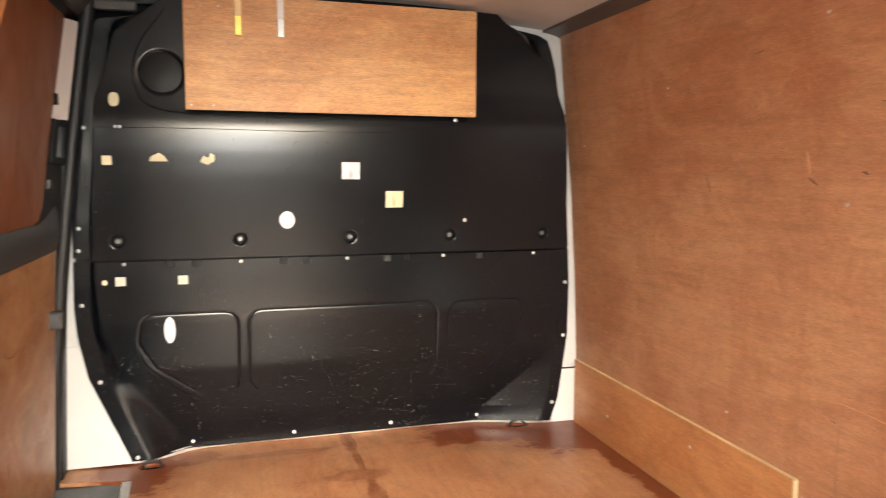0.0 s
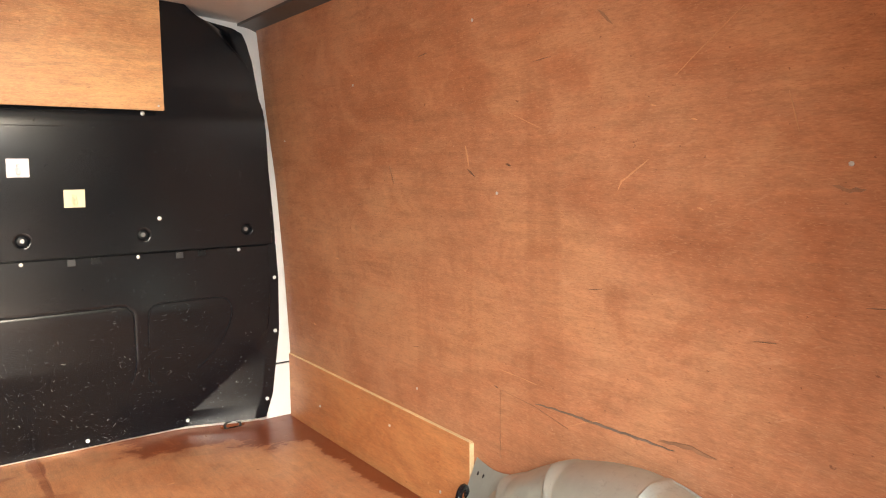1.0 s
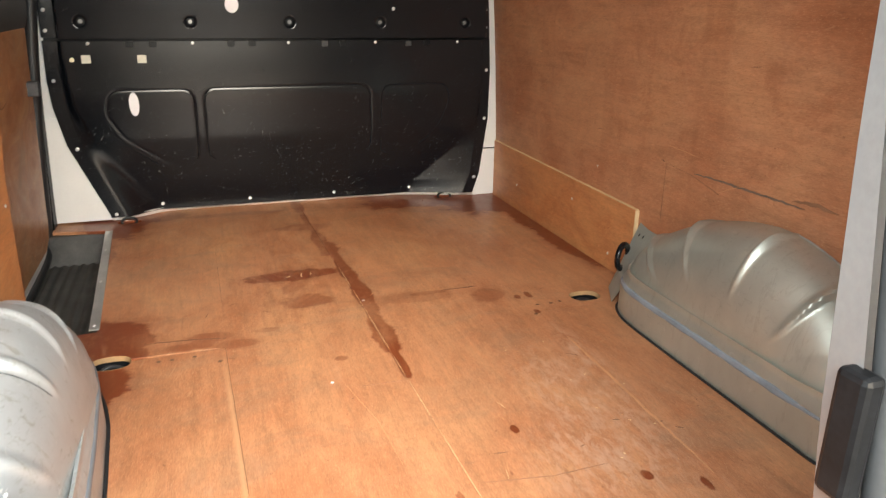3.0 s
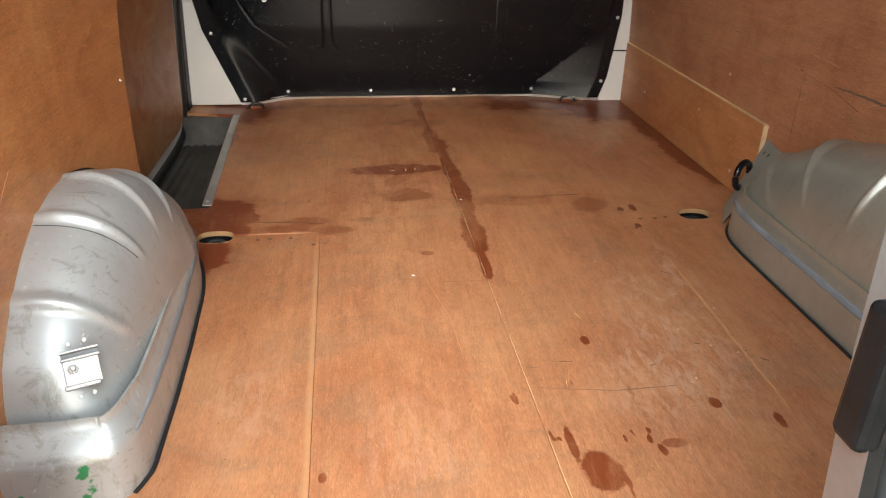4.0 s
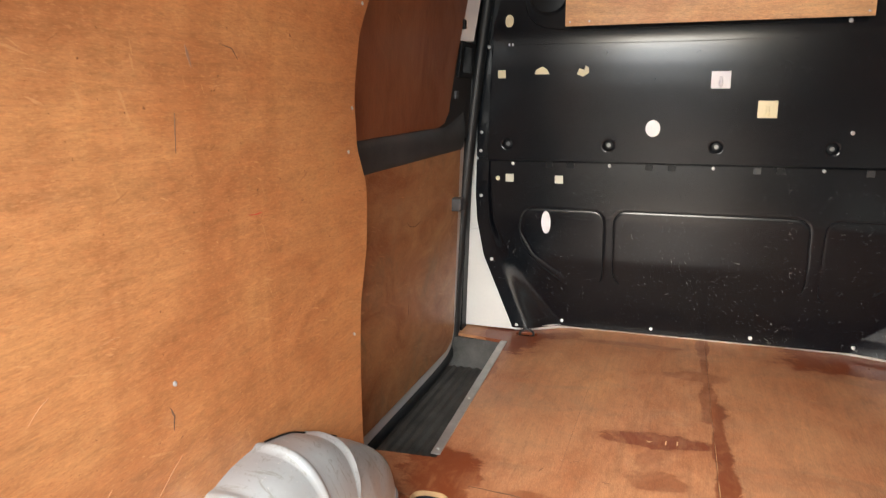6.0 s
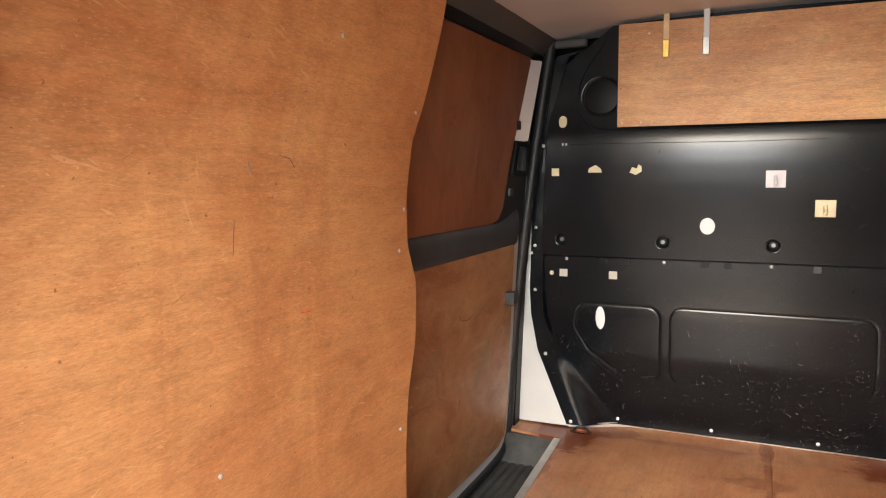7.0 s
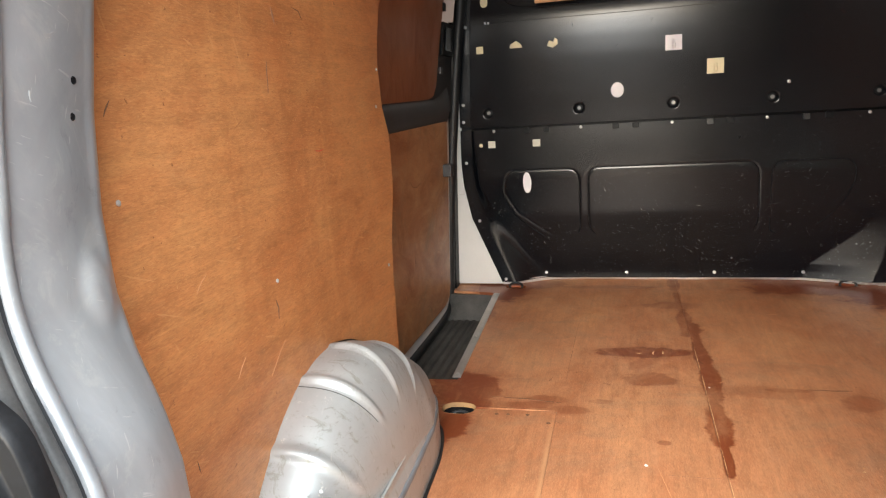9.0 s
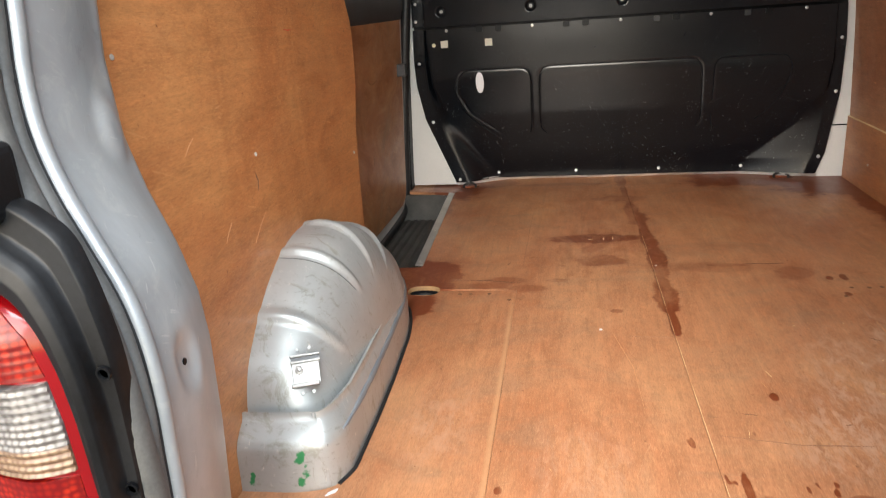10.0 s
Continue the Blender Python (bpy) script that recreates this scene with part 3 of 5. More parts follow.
tie_down(-0.617, 1.271, 0.044, 0.034, "black recessed floor cup with a dirty lashing ring")
tie_down(0.616, 1.320, 0.044, 0.034, "black recessed floor cup with a dirty lashing ring")
tie_down(-0.653, 2.428, 0.042, 0.022, "small dirty lashing point beside the bulkhead", 0.032)
tie_down(0.580, 2.470, 0.045, 0.022, "small dirty lashing point beside the bulkhead", 0.032)

# ---- bulkhead ----
bulk = thing("bulkhead", (0, 2.47, 0), "black moulded plastic bulkhead, scuffed, with screws and pressed panels", "bulkhead")
XL = ((0.0, -0.705), (0.03, -0.715), (0.287, -0.822), (0.42, -0.848), (0.51, -0.853), (0.79, -0.846), (1.03, -0.822), (1.33, -0.765), (1.345, -0.755), (1.36, -0.66), (1.42, -0.54), (1.45, -0.5))
XR = ((0.0, 0.690), (0.03, 0.698), (0.1, 0.722), (0.33, 0.754), (0.52, 0.757), (0.75, 0.745), (1.04, 0.724), (1.27, 0.685), (1.33, 0.667), (1.36, 0.653), (1.375, 0.62), (1.39, 0.53), (1.45, 0.40))
IL = ((0.0, -0.53), (0.05, -0.545), (0.15, -0.62), (0.30, -0.72), (0.42, -0.775), (0.6, -0.79), (1.1, -0.76), (1.3, -0.70), (1.45, -0.5))
IR = ((0.0, 0.43), (0.075, 0.45), (0.215, 0.614), (0.345, 0.702), (0.45, 0.712), (0.7, 0.705), (1.1, 0.68), (1.25, 0.63), (1.45, 0.40))
YC_LOW = ((-0.05, 2.512), (0.0, 2.512), (0.04, 2.508), (0.13, 2.478), (0.3, 2.432), (0.45, 2.412), (0.7, 2.406))
YC_UP = ((0.6, 2.366), (0.70, 2.359), (0.80, 2.3495), (0.90, 2.3395), (0.97, 2.3335), (1.01, 2.3312), (1.03, 2.3306), (1.045, 2.3306), (1.06, 2.3316), (1.075, 2.3336), (1.10, 2.3376), (1.16, 2.343), (1.5, 2.348))


def poly_sdf(px, pz, pts):
    """Signed distance to a polygon, negative inside."""
    d = np.full(px.shape, 1e9)
    sign = np.ones(px.shape)
    for (ax, az), (bx, bz) in zip(pts, pts[1:] + pts[:1]):
        ex, ez, wx, wz = bx - ax, bz - az, px - ax, pz - az
        t = np.clip((wx * ex + wz * ez) / (ex * ex + ez * ez), 0, 1)
        d = np.minimum(d, np.hypot(wx - ex * t, wz - ez * t))
        c1, c2, c3 = pz >= az, pz < bz, ex * wz > ez * wx
        sign = np.where((c1 & c2 & c3) | (~c1 & ~c2 & ~c3), -sign, sign)
    return d * sign


def sstep(x, a, b):
    t = np.clip((x - a) / (b - a), 0, 1)
    return t * t * (3 - 2 * t)


LOW_PANELS = (
    [(-0.630, 0.435), (-0.428, 0.435), (-0.428, 0.235), (-0.485, 0.25), (-0.60, 0.335), (-0.637, 0.40)],
    [(-0.312, 0.437), (0.217, 0.437), (0.222, 0.245), (-0.312, 0.245)],
    [(0.345, 0.435), (0.528, 0.435), (0.532, 0.405), (0.43, 0.305), (0.345, 0.265)],
)
DISC = (-0.581, 1.189, 0.062)
UP_PANELS = (
    [(-0.625, 1.105), (-0.40, 1.105), (-0.40, 1.30), (-0.50, 1.30), (-0.60, 1.265), (-0.625, 1.20)],
    [(-0.29, 1.105), (0.15, 1.105), (0.15, 1.30), (-0.29, 1.30)],
)
BOLT_X = (-0.716, -0.375, -0.041, 0.287, 0.617)


def bulk_sheet(name, z0, z1, yc, panels, upper):
    nz, nx = int((z1 - z0) / 0.0034) + 1, 460
    zz = np.linspace(z0, z1, nz)
    xl, xr = np.interp(zz, *zip(*XL)), np.interp(zz, *zip(*XR))
    il, ir = np.interp(zz, *zip(*IL)), np.interp(zz, *zip(*IR))
    u = np.linspace(0, 1, nx)
    X = xl[:, None] + (xr - xl)[:, None] * u[None]
    Z = np.repeat(zz[:, None], nx, 1)
    zf = np.linspace(z0 - 0.1, z1 + 0.1, 400)
    kern = np.exp(-np.linspace(-2, 2, 25) ** 2)
    yf = np.convolve(np.pad(np.interp(zf, *zip(*yc)), 12, mode="edge"), kern / kern.sum(), "valid")
    yc_ = np.interp(zz, zf, yf)[:, None]
    fl = np.where(zz < 1.0, 2.438, 2.438 - 0.02 * (zz - 1.0))[:, None]
    wl_ = sstep(X, il[:, None], np.minimum(xl + 0.045, il - 0.012)[:, None])
    wr_ = sstep(X, ir[:, None], np.maximum(xr - 0.042, ir + 0.012)[:, None])
    lin_r = np.clip((X - ir[:, None]) / np.maximum(xr - 0.042 - ir, 0.012)[:, None], 0, 1)
    crisp = sstep(Z, 0.42, 0.30)
    w = np.maximum(wl_, wr_ * (1 - crisp) + lin_r * crisp)
    Y = yc_ * (1 - w) + fl * w
    for k, p in enumerate(panels):
        d = poly_sdf(X, Z, p) - (0.022 if upper else 0.042)
        fade = sstep(Z, 0.17, 0.26) * (0.4 if k == 2 else 1.0) if not upper else 0.12
        Y = Y + (0.0016 * np.exp(-(d / 0.0036) ** 2)) * fade
    if upper:
        for bx in BOLT_X:
            r = np.hypot(X - bx, Z - 0.706)
            Y = Y + 0.012 * sstep(r, 0.020, 0.012)
        r = np.hypot(X - DISC[0], Z - DISC[1])
        Y = Y + 0.005 * sstep(r, DISC[2] + 0.003, DISC[2] - 0.004)
    V = np.stack([X, Y, Z], -1).reshape(-1, 3)
    n = len(V)
    idx = np.arange(n).reshape(nz, nx)
    a, b, c, d = idx[:-1, :-1], idx[:-1, 1:], idx[1:, 1:], idx[1:, :-1]
    F = np.stack([a, b, c, d], -1).reshape(-1, 4).tolist()
    rim = idx[0, :].tolist() + idx[1:, -1].tolist() + idx[-1, -2::-1].tolist() + idx[-2:0:-1, 0].tolist()
    back = {v: n + k for k, v in enumerate(rim)}
    V = np.concatenate([V, V[rim] + (0, 0.02, 0)])
    for p, q in zip(rim, rim[1:] + rim[:1]):
        F.append((q, p, back[p], back[q]))
    return pydata(name, V.tolist(), F, 40)


part("lower_panel", bulk_sheet("lower_panel", 0.018, 0.641, YC_LOW, LOW_PANELS, False), M_BLACK, bulk, "lower black plastic panel, scratched and dusty")
part("upper_panel", bulk_sheet("upper_panel", 0.652, 1.45, YC_UP, UP_PANELS, True), M_BLACK_UP, bulk, "upper black plastic panel with a bulging glossy ridge")
part("crease_line", tube("crease_line", [(x, lin(1.031, *YC_UP) - 0.0002, 1.031 + 0.001 * math.sin(9 * x)) for x in span(-0.76, 0.10, 18)], 0.0011, 6, 1.0, 2), M_BLACK, bulk)
part("seam_backing", box(-0.845, 2.444, 0.625, 0.752, 2.452, 0.665, 0.001), M_TRIM, bulk)
part("backing", box(-0.95, 2.60, -0.06, 0.95, 2.62, 1.5, 0), M_TRIM, bulk)
for x in (-0.536, -0.214, 0.117, 0.434):
    screw(bulk, x, 2.501, 0.042, (0, -1, 0.2))
for x, z in ((-0.694, 0.03), (-0.791, 0.275), (-0.832, 0.511), (-0.834, 0.674), (-0.831, 0.74), (-0.805, 1.034), (-0.741, 1.328), (0.699, 0.085), (0.738, 0.329), (0.741, 0.522), (0.732, 0.687), (0.730, 0.752), (0.639, 1.33)):
    screw(bulk, x, 2.436, z, (0, -1, 0))
for x in (-0.708, -0.374, -0.044, 0.278, 0.604):
    screw(bulk, x, 2.407, 0.634, (0, -1, 0), 0.9)
for x in BOLT_X:
    # the recess's shade is put in as a dark disc behind each bolt
    part("recess_shade", turned("recess_shade", [(0.0145, 0), (0.0145, 0.0012), (0.012, 0.002), (0.004, 0.002)], 20, facing(x, lin(0.706, *YC_UP) + 0.0125, 0.706, (0, -1, 0))), M_TRIM, bulk, "dark disc for the shade inside the bolt recess")
    part("bolt", turned("bolt", [(0.0068, 0), (0.0068, 0.003), (0.0055, 0.0046), (0.0028, 0.0046), (0.0022, 0.003)], 12, facing(x, lin(0.706, *YC_UP) + 0.0105, 0.706, (0, -1, 0))), M_BOLT, bulk)
part("blanking_disc", turned("blanking_disc", [(DISC[2] - 0.004, 0.0), (DISC[2] - 0.005, 0.002), (DISC[2] - 0.008, 0.0026), (0.002, 0.0026)], 40, facing(DISC[0], lin(DISC[1], *YC_UP) + 0.0045, DISC[1], (0, -1, 0))), M_TRIM, bulk, "flat black blanking disc")


def groove(pts, name="groove_shade"):
    """A narrow dark tube for the shade in a pressed line of the lower panel; pts are (x, z)."""
    P = [(x, lin(z, *YC_LOW) + 0.0006, z) for x, z in pts]
    return part(name, tube(name, P, 0.0019, 6, 1.0, 4), M_TRIM, bulk)


UPPER_GROOVES = (
    [(-0.36, 1.076), (-0.445, 1.075), (-0.527, 1.076), (-0.593, 1.086), (-0.630, 1.106), (-0.648, 1.136), (-0.656, 1.169), (-0.655, 1.205), (-0.648, 1.24), (-0.632, 1.276), (-0.610, 1.31), (-0.567, 1.367)],
    [(-0.300, 1.092), (-0.285, 1.080), (-0.255, 1.076), (-0.10, 1.076), (0.12, 1.078), (0.16, 1.086)],
)
# the upper grooves' shade, likewise drawn as thin dark tubes
for pts in UPPER_GROOVES:
    part("groove_shade", tube("groove_shade", [(x, lin(z, *YC_UP) + 0.0004, z) for x, z in pts], 0.0019, 6, 1.0, 4), M_TRIM, bulk)
groove([(-0.535, 0.206), (-0.585, 0.245), (-0.635, 0.288), (-0.668, 0.335), (-0.682, 0.385), (-0.678, 0.435), (-0.655, 0.466), (-0.625, 0.476), (-0.52, 0.477), (-0.43, 0.476), (-0.402, 0.468), (-0.388, 0.445), (-0.386, 0.40), (-0.387, 0.30), (-0.390, 0.235), (-0.398, 0.215)])
groove([(-0.330, 0.212), (-0.347, 0.232), (-0.353, 0.27), (-0.353, 0.36), (-0.352, 0.44), (-0.340, 0.466), (-0.315, 0.478), (-0.20, 0.479), (0.05, 0.479), (0.215, 0.479), (0.243, 0.468), (0.257, 0.442), (0.261, 0.36), (0.262, 0.28), (0.256, 0.232), (0.245, 0.222)])
groove([(0.325, 0.205), (0.308, 0.215), (0.302, 0.24), (0.301, 0.36), (0.302, 0.44), (0.312, 0.465), (0.335, 0.476), (0.45, 0.477), (0.53, 0.476), (0.558, 0.466), (0.572, 0.44), (0.571, 0.40), (0.545, 0.33), (0.50, 0.27), (0.46, 0.235)])
for x in (-0.578, -0.504, -0.245, -0.173, 0.155, 0.478):
    part("clip_slot", box(x - 0.012, 2.401, 0.622, x + 0.012, 2.410, 0.6405, 0.001), M_TRIM, bulk)
for x in (0.087, 0.405):
    part("clip", box(x - 0.011, 2.400, 0.620, x + 0.011, 2.408, 0.640, 0.001), M_RUBBER, bulk, "dark steel clip")
for x, z in ((0.335, 0.755), (0.295, 1.075)):
    screw(bulk, x, lin(z, *YC_UP), z, (0, -1, 0), 1.0, "brass_screw")
FLANGE = ((-0.71, 2.462), (-0.66, 2.468), (-0.60, 2.497), (-0.55, 2.530), (-0.50, 2.546), (0.40, 2.546), (0.46, 2.530), (0.56, 2.497), (0.64, 2.474), (0.70, 2.462))
part("floor_flange", sheet("floor_flange", lambda u, v: (-0.71 + 1.41 * u, lin(-0.71 + 1.41 * u, *FLANGE) - 0.024 * v + 0.0015 * math.sin(31 * u), 0.001 + (0.021 + 0.002 * math.sin(17 * u)) * v), span(0, 1, 90), span(0, 1, 3), (0, 0.01, 0), 40), M_WHITE, bulk, "thin white painted floor flange with chips")

# ---- white pillars either side of the bulkhead ----
pl = thing("pillar_left", (-0.8, 2.46, 0), "white painted steel door pillar beside the bulkhead", "pillar", kind="structure")
XZ = Matrix.Rotation(radians(90), 4, "X")
part("pillar_skin", plate("pillar_skin", [(-0.95, 0.25), (-0.70, 0.25), (-0.74, 0.90), (-0.95, 0.90)], 0.012, Matrix.Translation((0, 2.475, 0)) @ XZ), M_WHITE, pl)
part("foot_plate", plate("foot_plate", [(-0.955, 0.006), (-0.69, 0.006), (-0.785, 0.25), (-0.825, 0.383), (-0.955, 0.383)], 0.01, Matrix.Translation((0, 2.458, 0)) @ XZ), M_WHITE, pl, "white steel foot plate")
pr = thing("pillar_right", (0.77, 2.46, 0), "white painted steel door pillar beside the bulkhead", "pillar", kind="structure")
part("pillar_skin", plate("pillar_skin", [(0.50, 0.2), (0.84, 0.2), (0.84, 1.45), (0.50, 1.45)], 0.012, Matrix.Translation((0, 2.475, 0)) @ XZ), M_WHITE, pr)
part("foot_plate", plate("foot_plate", [(0.680, 0.0), (0.83, 0.0), (0.83, 0.195), (0.725, 0.195), (0.712, 0.10)], 0.012, Matrix.Translation((0, 2.468, 0)) @ XZ), M_WHITE, pr, "white steel foot plate")

# ---- board hung on the bulkhead ----
board = thing("plywood_board", (-0.085, 2.285, 1.24), "pale plywood board fixed high on the black bulkhead", "board")
part("panel", box(-0.515, 2.282, 1.082, 0.346, 2.294, 1.405, 0.001), M_BOARD, board)
for x, mat, lab in ((-0.368, M_BRASS, "brass hinge strap"), (-0.25, M_WHITE, "white hinge strap")):
    s = part("strap", box(x - 0.009, 2.2765, 1.345, x + 0.009, 2.2815, 1.43, 0.002), M_EDGE if mat is M_BRASS else M_WHITE, board, lab)
    part("buckle", box(x - 0.010, 2.272, 1.292, x + 0.010, 2.2815, 1.346, 0.002), mat if mat is M_BRASS else M_ALU, s)
for x in (-0.44, -0.42, 0.33, -0.50):
    screw(board, x, 2.282, 1.37 if x > -0.43 and x < 0 else 1.095, (0, -1, 0), 0.5)

# ---- stuck-on hooks and sticker remains ----
def stuck(name, x, z, outline, mat, label, category, y=None, thick=0.002, hook=False):
    if y is None:
        y = lin(z, *(YC_UP if z > 0.65 else YC_LOW)) - 0.001
    slope = (lin(z + 0.02, *(YC_UP if z > 0.65 else YC_LOW)) - lin(z - 0.02, *(YC_UP if z > 0.65 else YC_LOW))) / 0.04
    t = thing(name, (x, y, z), label, category)
    m = Matrix.Translation((x, y - thick / 2, z)) @ Matrix.Rotation(radians(90) - math.atan(slope), 4, "X")
    part("plate", plate("plate", outline, thick, m, (), 0.0006), mat, t)
    if hook:
        n = Vector((0, -1, -slope)).normalized()
        up = Vector((0, -slope, 1)).normalized()
        base = Vector((x, y, z)) + n * 0.004
        part("hook", tube("hook", [base + up * 0.010, base + up * -0.010, base + up * -0.017 + n * 0.006, base + up * -0.014 + n * 0.014, base + up * -0.002 + n * 0.016], 0.0062, 10, 0.7), mat, t)
    return t


def rect(w, h):
    return [(-w / 2, -h / 2), (w / 2, -h / 2), (w / 2, h / 2), (-w / 2, h / 2)]


stuck("adhesive_hook", -0.042, 0.913, rect(0.056, 0.052), M_STICK_W, "square white adhesive hook stuck to the bulkhead", "hook", hook=True, thick=0.003)
stuck("adhesive_hook", 0.097, 0.824, rect(0.056, 0.052), M_STICK_Y, "square cream adhesive hook stuck to the bulkhead", "hook", hook=True, thick=0.003)
stuck("sticker", -0.236, 0.763, oval(0, 0, 0.023, 0.027), M_STICK_W, "round white sticker on the black bulkhead", "sticker")
stuck("sticker", -0.732, 0.939, rect(0.026, 0.026), M_STICK_Y, "small square of cream adhesive tape", "sticker")
stuck("sticker", -0.596, 0.948, [(-0.024, -0.011), (0.024, -0.011), (0.018, 0.003), (0.002, 0.014), (-0.02, 0.003)], M_STICK_Y, "torn cream remains of a sticker", "sticker")
stuck("sticker", -0.462, 0.948, [(-0.02, -0.012), (0.0, -0.02), (0.019, -0.009), (0.019, 0.008), (0.008, 0.015), (0.004, 0.001), (-0.012, 0.006)], M_STICK_Y, "torn cream remains of a round sticker", "sticker")
stuck("sticker", -0.708, 1.109, oval(0, 0, 0.014, 0.02, 16, 2.4), M_STICK_Y, "torn pale remains of a sticker", "sticker")
# two small bright holes, their light painted as white squares
for dx in (0.0, 0.012):
    stuck("light_hole", -0.706 + dx, 1.033, rect(0.006, 0.008), M_STICK_W, "tiny white square for light showing through a hole", "fleck", thick=0.001)
stuck("sticker", -0.719, 0.583, rect(0.029, 0.027), M_STICK_G, "small square cream adhesive pad", "sticker")
stuck("sticker", -0.544, 0.582, rect(0.029, 0.027), M_STICK_G, "small square cream adhesive pad", "sticker")
stuck("sticker", -0.762, 0.581, oval(0, 0, 0.008, 0.008, 14), M_STICK_Y, "tiny round cream sticker", "sticker")
stuck("sticker", -0.587, 0.428, oval(0, 0, 0.0165, 0.042), M_STICK_W, "white oval sticker on the lower bulkhead", "sticker")

# ---- right wall ----
wr = thing("wall_right", (0.81, 1.2, 0), "tall reddish plywood wall lining, scratched and marked", "wall", kind="structure")
XW = ((0.0, 0.805), (0.2, 0.804), (0.5, 0.803), (0.9, 0.800), (1.05, 0.785), (1.22, 0.741), (1.39, 0.712))


def wall_x(z):
    return lin(z, *XW)


XF = ((0.0, 0.800), (0.243, 0.799), (0.54, 0.785), (0.866, 0.764), (1.10, 0.738), (1.39, 0.712))


def right_x(y, z):
    """The lining's face: it narrows a little towards the bulkhead."""
    w = min(1.0, max(0.0, (y - 1.6) / 0.85)) ** 1.5
    return wall_x(z) * (1 - w) + lin(z, *XF) * w


def r_wall(u, v):
    z = 1.383 * v
    y0, y1 = 0.26, 2.452
    y = y0 + (y1 - y0) * u
    return (right_x(y, z) + 0.0015 * math.sin(7 * u + 3 * v), y, z)


part("panel", sheet("panel", r_wall, span(0, 1, 30), span(0, 1, 40), (0.009, 0, 0), flip=True), M_WALL_R, wr)
for y, z in ((1.29, 1.224), (1.277, 0.843), (1.86, 1.14), (2.34, 1.0), (1.62, 0.30), (0.86, 1.20), (0.50, 0.9)):
    screw(wr, right_x(y, z) - 0.001, y, z, (-1, 0, 0.1), 0.6)
skirt = thing("plywood_skirt", (0.79, 1.9, 0), "low plywood strip screwed along the wall foot", "skirting board")
part("panel", sheet("panel", lambda u, v: (0.792 - 0.012 * 0 * v, 1.374 + (2.445 - 1.374) * u, 0.222 * v + 0.001 + 0.010 * u * v), span(0, 1, 3), span(0, 1, 3), (0.009, 0, 0), flip=True), M_SKIRT, skirt)
part("edge_strip", box(0.7905, 1.370, 0.003, 0.803, 1.3745, 0.222, 0.0008), M_EDGE, skirt, "raw pale plywood edge")
part("top_edge", sheet("top_edge", lambda u, v: (0.7915 + 0.010 * v, 1.372 + (2.445 - 1.372) * u, 0.2235 + 0.010 * u), span(0, 1, 3), span(0, 1, 2), (0, 0, 0.0015), flip=True), M_EDGE, skirt, "raw pale plywood edge")
for y, z in ((2.2, 0.1), (1.75, 0.16), (1.5, 0.05)):
    screw(skirt, 0.792, y, z, (-1, 0, 0), 0.7)

# ---- left wall ----
wlft = thing("wall_left", (-0.76, 0.7, 0), "reddish plywood wall lining with a wavy cut front edge", "wall", kind="structure")
XWL = ((0.0, -0.748), (0.33, -0.749), (0.6, -0.753), (0.90, -0.749), (1.0, -0.740), (1.06, -0.722), (1.2, -0.672), (1.4, -0.605))
EDGE_F = ((0.0, 1.235), (0.17, 1.226), (0.35, 1.222), (0.46, 1.23), (0.58, 1.268), (0.70, 1.28), (0.74, 1.262), (0.78, 1.243), (0.87, 1.238), (1.07, 1.252), (1.23, 1.225), (1.4, 1.18))
EDGE_R = ((0.0, 0.16), (0.76, 0.25), (1.4, 0.33))


def l_wall(u, v):
    z = 1.36 * v
    y0, y1 = lin(z, *EDGE_R) - 0.02, lin(z, *EDGE_F)
    y = y0 + (y1 - y0) * u
    return (lin(z, *XWL) + 0.003 * math.sin(5 * y + 2 * z) - 0.006 * max(0, (y - 1.1) / 0.2) ** 2 * math.sin(z * 9), y, z)


def left_x(y, z):
    return lin(z, *XWL) + 0.003 * math.sin(5 * y + 2 * z) - 0.006 * max(0, (y - 1.1) / 0.2) ** 2 * math.sin(z * 9)


part("panel", sheet("panel", l_wall, span(0, 1, 30), span(0, 1, 70), (-0.007, 0, 0)), M_WALL_L, wlft)
for y, z in ((0.302, 0.697), (1.223, 0.859), (0.659, 0.506), (1.20, 0.775), (1.225, 1.055), (1.19, 1.27), (1.195, 0.40), (0.9, 1.15)):
    screw(wlft, left_x(y, z) + 0.0005, y, z, (1, 0, 0.05), 0.6)
cl = thing("wall_clip", (-0.73, 0.345, 1.035), "small bright steel clip fixed high on the plywood wall", "clip")
for y in (0.326, 0.342):
    part("loop", tube("loop", [(-0.736, y, 1.037), (-0.722, y + 0.001, 1.038), (-0.722, y + 0.002, 1.027), (-0.736, y + 0.003, 1.026)], 0.0021, 8), M_ALU, cl)

part("rear_edge", sheet("rear_edge", lambda u, v: (-0.741 + 0.004 * v, 0.262 + 0.11 * u - 0.010 * v * (1 - u), 0.24 * u), span(0, 1, 8), span(0, 1, 3), (-0.003, 0.004, 0)), M_EDGE, wlft, "raw pale plywood edge")

